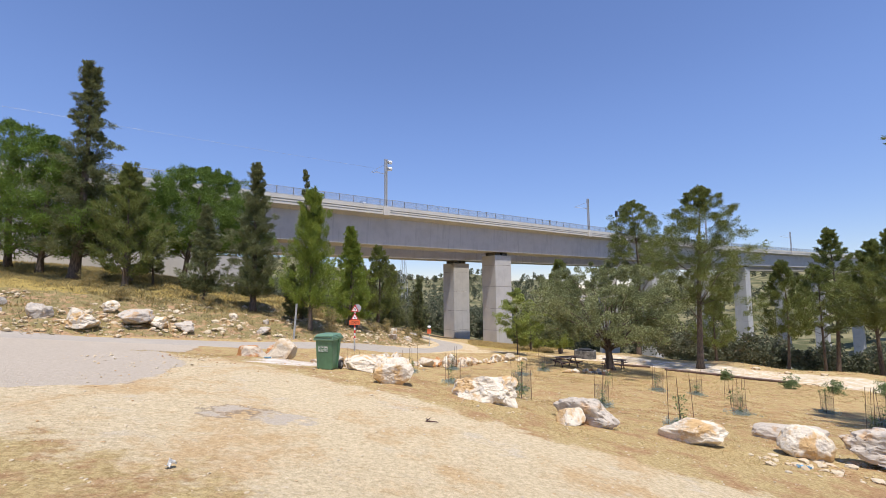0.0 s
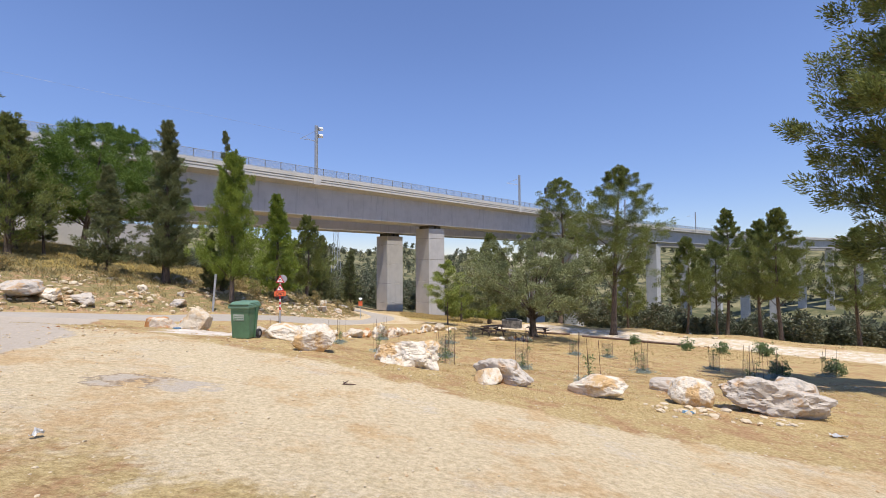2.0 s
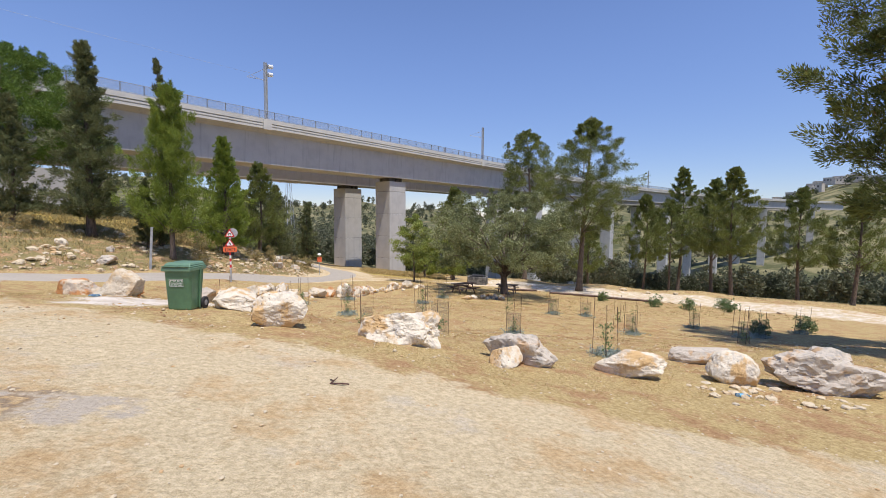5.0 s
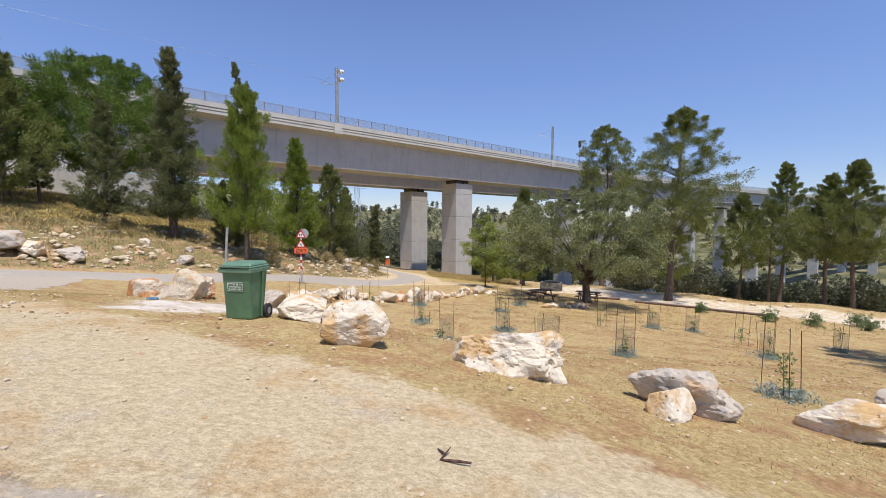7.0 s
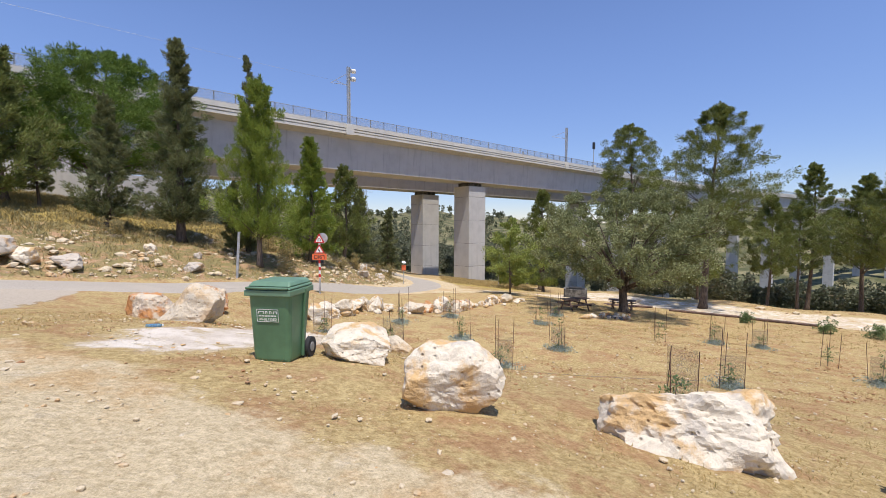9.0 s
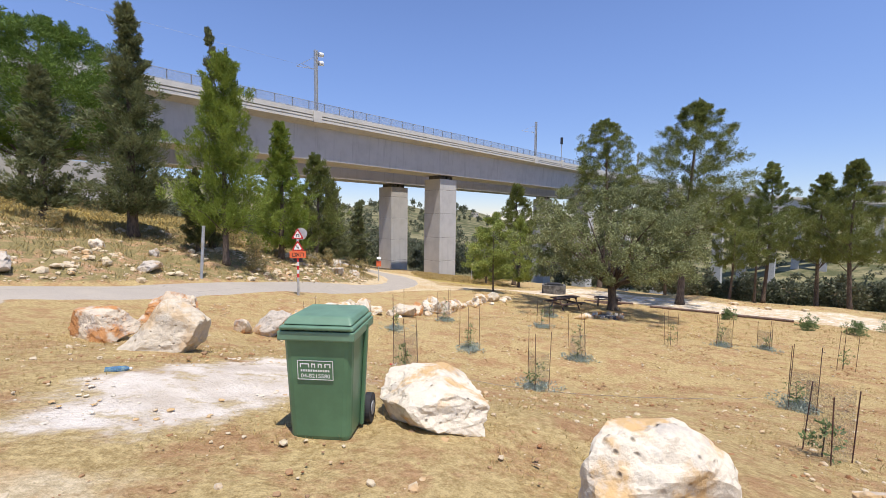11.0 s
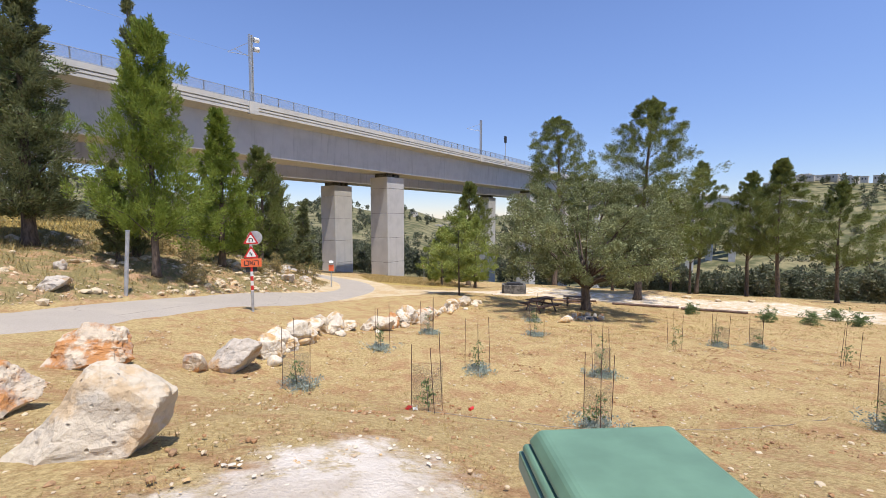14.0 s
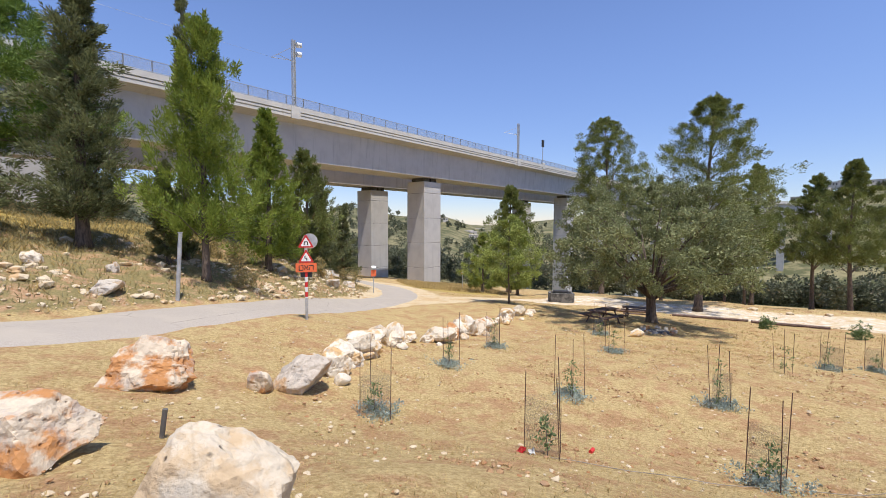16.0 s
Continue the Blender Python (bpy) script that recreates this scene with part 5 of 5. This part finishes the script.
# ---- picnic ground ----
def picnic_table(x, y, rz):
    t = thing("picnic_table", x, y, ground(x, y), rz, "weathered dark wooden picnic table with benches", "table", "picnic tables")
    for i in range(4):
        part("top_plank", boxm(-0.95, 0.95, -0.36 + i * 0.185, -0.19 + i * 0.185, 0.72, 0.76, 0.006), WOOD, t)
    for s in (-1, 1):
        for k in (0, 1):
            part("bench_plank", boxm(-0.95, 0.95, s * 0.72 - 0.15 + k * 0.155, s * 0.72 - 0.01 + k * 0.155, 0.43, 0.47, 0.006), WOOD, t)
        part("bench_bearer", boxm(s * 0.62 - 0.03, s * 0.62 + 0.03, -0.85, 0.85, 0.33, 0.43, 0.006), WOOD, t)
        part("top_bearer", boxm(s * 0.62 - 0.03, s * 0.62 + 0.03, -0.36, 0.36, 0.63, 0.72, 0.006), WOOD, t)
        for q in (-1, 1):
            part("leg", rodm((s * 0.66, q * 0.62, -0.05), (s * 0.66, q * 0.22, 0.68), 0.045, seg=6), WOOD, t)


picnic_table(8.8, 34.6, 20)
picnic_table(13.8, 38.4, -30)


def log(x, y, rz, l, r):
    t = part("log_bench", rodm((-l / 2, 0, r), (l / 2, 0, r * 1.05), r, r * 0.85, 12), WOOD)
    t.matrix_basis = pose(x, y, ground(x, y), 0, 0, rz)
    tagged(t, "long dark weathered log lying beside the path", "log", "logs by the path")


log(21.8, 40.8, -36, 5.0, 0.11)
log(25.5, 37.6, -38, 4.5, 0.11)
log(17.0, 44.0, -25, 4.0, 0.11)


def fire_ring(x, y):
    t = thing("fire_ring", x, y, ground(x, y), 0, "ring of stones with grey ash under the tree", "fireplace")
    rng = np.random.default_rng(9)
    for k in range(11):
        a = k / 11 * 6.283
        o = part("ring_stone", rock_mesh(rng.uniform(0.25, 0.45), 0.28, 0.26, 600 + k, 2), RED_ROCK if k % 3 == 0 else GREY_ROCK, t)
        o.matrix_basis = pose(0.85 * math.cos(a), 0.6 * math.sin(a), -0.02, 0, 0, math.degrees(a) + 90)
    part("ash_bed", rodm((0, 0, -0.05), (0, 0, 0.05), 0.7, 0.5, 18), ASH, t, "grey ash and cinders")


fire_ring(10.3, 32.0)
boulder(8.7, 31.4, 0.75, 0.45, 0.34, WHITE_ROCK, "pale oblong stone beside the fire ring", 611, 0, 4)


def stone_box(x, y):
    t = thing("stone_enclosure", x, y, ground(x, y), -20, "low dark stone-walled bin enclosure under the trees", "enclosure")
    part("front_wall", boxm(-1.05, 1.05, -0.8, -0.58, -0.3, 0.9, 0.03), STONE_DARK, t)
    part("back_wall", boxm(-1.05, 1.05, 0.58, 0.8, -0.3, 0.9, 0.03), STONE_DARK, t)
    for s in (-1, 1):
        part("side_wall", boxm(s * 1.05 - 0.12, s * 1.05 + 0.12, -0.58, 0.58, -0.3, 0.9, 0.03), STONE_DARK, t)
    part("inner_bin", boxm(-0.7, 0.7, -0.42, 0.42, -0.2, 1.08, 0.08), DARK, t, "black bin inside the enclosure")


stone_box(14.9, 51.2)


# ---- litter ----
def bottle(x, y, rz, tint, label):
    t = thing("plastic_bottle", x, y, ground(x, y) + 0.035, rz, label, "bottle")
    bm = rodm((-0.11, 0, 0), (0.07, 0, 0), 0.034, seg=14)
    rod(bm, (0.07, 0, 0), (0.115, 0, 0), 0.034, 0.013, 14)
    part("body", bm, CLEAR, t)
    part("wrapper", rodm((-0.05, 0, 0), (0.03, 0, 0), 0.0352, seg=14), tint, t)
    part("cap", rodm((0.115, 0, 0), (0.135, 0, 0), 0.015, seg=10), WHITE, t)


BLUE = plain("blue_wrapper", (0.05, 0.35, 0.62), 0.3, 0, 0.08, 20, 0)
bottle(7.06, 8.45, -25, BLUE, "empty water bottle with a blue wrapper at the track edge")
bottle(-5.6, 13.7, 10, CLEAR, "crushed clear blue bottle on the straw")


def scrap(x, y, w, tint, label, seed):
    bm = bmesh.new()
    rng = np.random.default_rng(seed)
    g = [[bm.verts.new((w * (i / 4 - 0.5), w * 0.6 * (j / 3 - 0.5), 0.02 + abs(rng.normal()) * 0.03)) for i in range(5)] for j in range(4)]
    for j in range(3):
        for i in range(4):
            bm.faces.new((g[j][i], g[j][i + 1], g[j + 1][i + 1], g[j + 1][i]))
    bmesh.ops.solidify(bm, geom=bm.faces[:], thickness=0.004)
    o = part("litter", bm, tint)
    o.matrix_basis = pose(x, y, ground(x, y), 0, 0, seed * 40)
    tagged(o, label, "litter")


scrap(-2.54, 18.95, 0.18, RED, "crumpled red and white wrapper on the field", 1)
scrap(-2.45, 18.8, 0.14, WHITE, "crumpled white wrapper on the field", 2)
scrap(9.2, 7.2, 0.25, WHITE, "scrap of white plastic at the track edge", 4)


scrap(-2.3, 4.1, 0.10, WHITE, "scrap of white paper on the straw", 6)


def can(x, y):
    t = thing("drink_can", x, y, ground(x, y) + 0.033, 40, "dark red drink can lying on the field", "can")
    part("can_body", rodm((-0.06, 0, 0), (0.06, 0, 0), 0.033, seg=14), RED, t)
    part("can_top", rodm((0.06, 0, 0), (0.064, 0, 0), 0.028, seg=14), GALV, t)


can(-1.21, 19.22)


def twig(x, y, rz):
    bm = bmesh.new()
    tube_path(bm, [Vector(p) for p in ((-0.1, 0.12, 0.02), (-0.05, 0.02, 0.03), (-0.09, -0.04, 0.02), (0.05, -0.09, 0.03), (0.14, -0.1, 0.02))], [0.006, 0.01, 0.01, 0.011, 0.008], 6)
    tube_path(bm, [Vector((-0.05, 0.02, 0.03)), Vector((0.0, 0.09, 0.05))], [0.008, 0.004], 5)
    o = part("twig", bm, RUST)
    o.matrix_basis = pose(x, y, ground(x, y), 0, 0, rz)
    tagged(o, "dark crooked twig on the dirt track", "twig")


twig(0.08, 7.63, 0)
pipe = part("pipe_end", rodm((0, 0, -0.1), (0.06, 0, 0.34), 0.03, seg=12), STONE_DARK)
pipe.matrix_basis = pose(-7.31, 18.75, ground(-7.31, 18.75))
tagged(pipe, "short dark pipe end sticking out of the straw", "pipe")


def hose(pts):
    bm = bmesh.new()
    q = []
    for (ax, ay), (bx, by) in zip(pts, pts[1:]):
        n = 12
        for j in range(n):
            x, y = ax + (bx - ax) * j / n, ay + (by - ay) * j / n + 0.06 * math.sin(j * 1.3)
            q.append(Vector((x, y, ground(x, y) + 0.03)))
    tube_path(bm, q, [0.006] * len(q), 6)
    tagged(part("irrigation_hose", bm, HOSE), "thin grey irrigation hose lying between the saplings", "hose")


hose([(-2.3, 18.5), (0.8, 17.6), (3.6, 17.0), (6.0, 17.2)])


# ---- houses far off ----
def house(x, y, w, d, h, rz):
    t = thing("house", x, y, ground(x, y) - 1, rz, "distant pale stone house on the hill", "house", "distant houses")
    part("wall", boxm(-w / 2, w / 2, -d / 2, d / 2, 0, h), ROOFING, t)
    part("roof", boxm(-w / 2 - 0.3, w / 2 + 0.3, -d / 2 - 0.3, d / 2 + 0.3, h, h + 0.6), ROOFING, t)
    for i in range(int(w / 4)):
        part("window", boxm(-w / 2 + 1.5 + i * 4, -w / 2 + 3 + i * 4, -d / 2 - 0.1, -d / 2 + 0.1, h * 0.55, h * 0.8), BLACK, t)


rng_h = np.random.default_rng(3)
for i in range(22):
    a = radians(rng_h.uniform(46, 64))
    r = rng_h.uniform(820, 1000)
    house(r * math.sin(a), 10 + r * math.cos(a), rng_h.uniform(12, 22), 12, rng_h.uniform(7, 12), -math.degrees(a) + rng_h.uniform(-30, 30))
for i in range(8):
    a = radians(rng_h.uniform(10, 22))
    r = rng_h.uniform(600, 900)
    house(r * math.sin(a), 10 + r * math.cos(a), rng_h.uniform(10, 16), 12, rng_h.uniform(6, 9), -math.degrees(a))
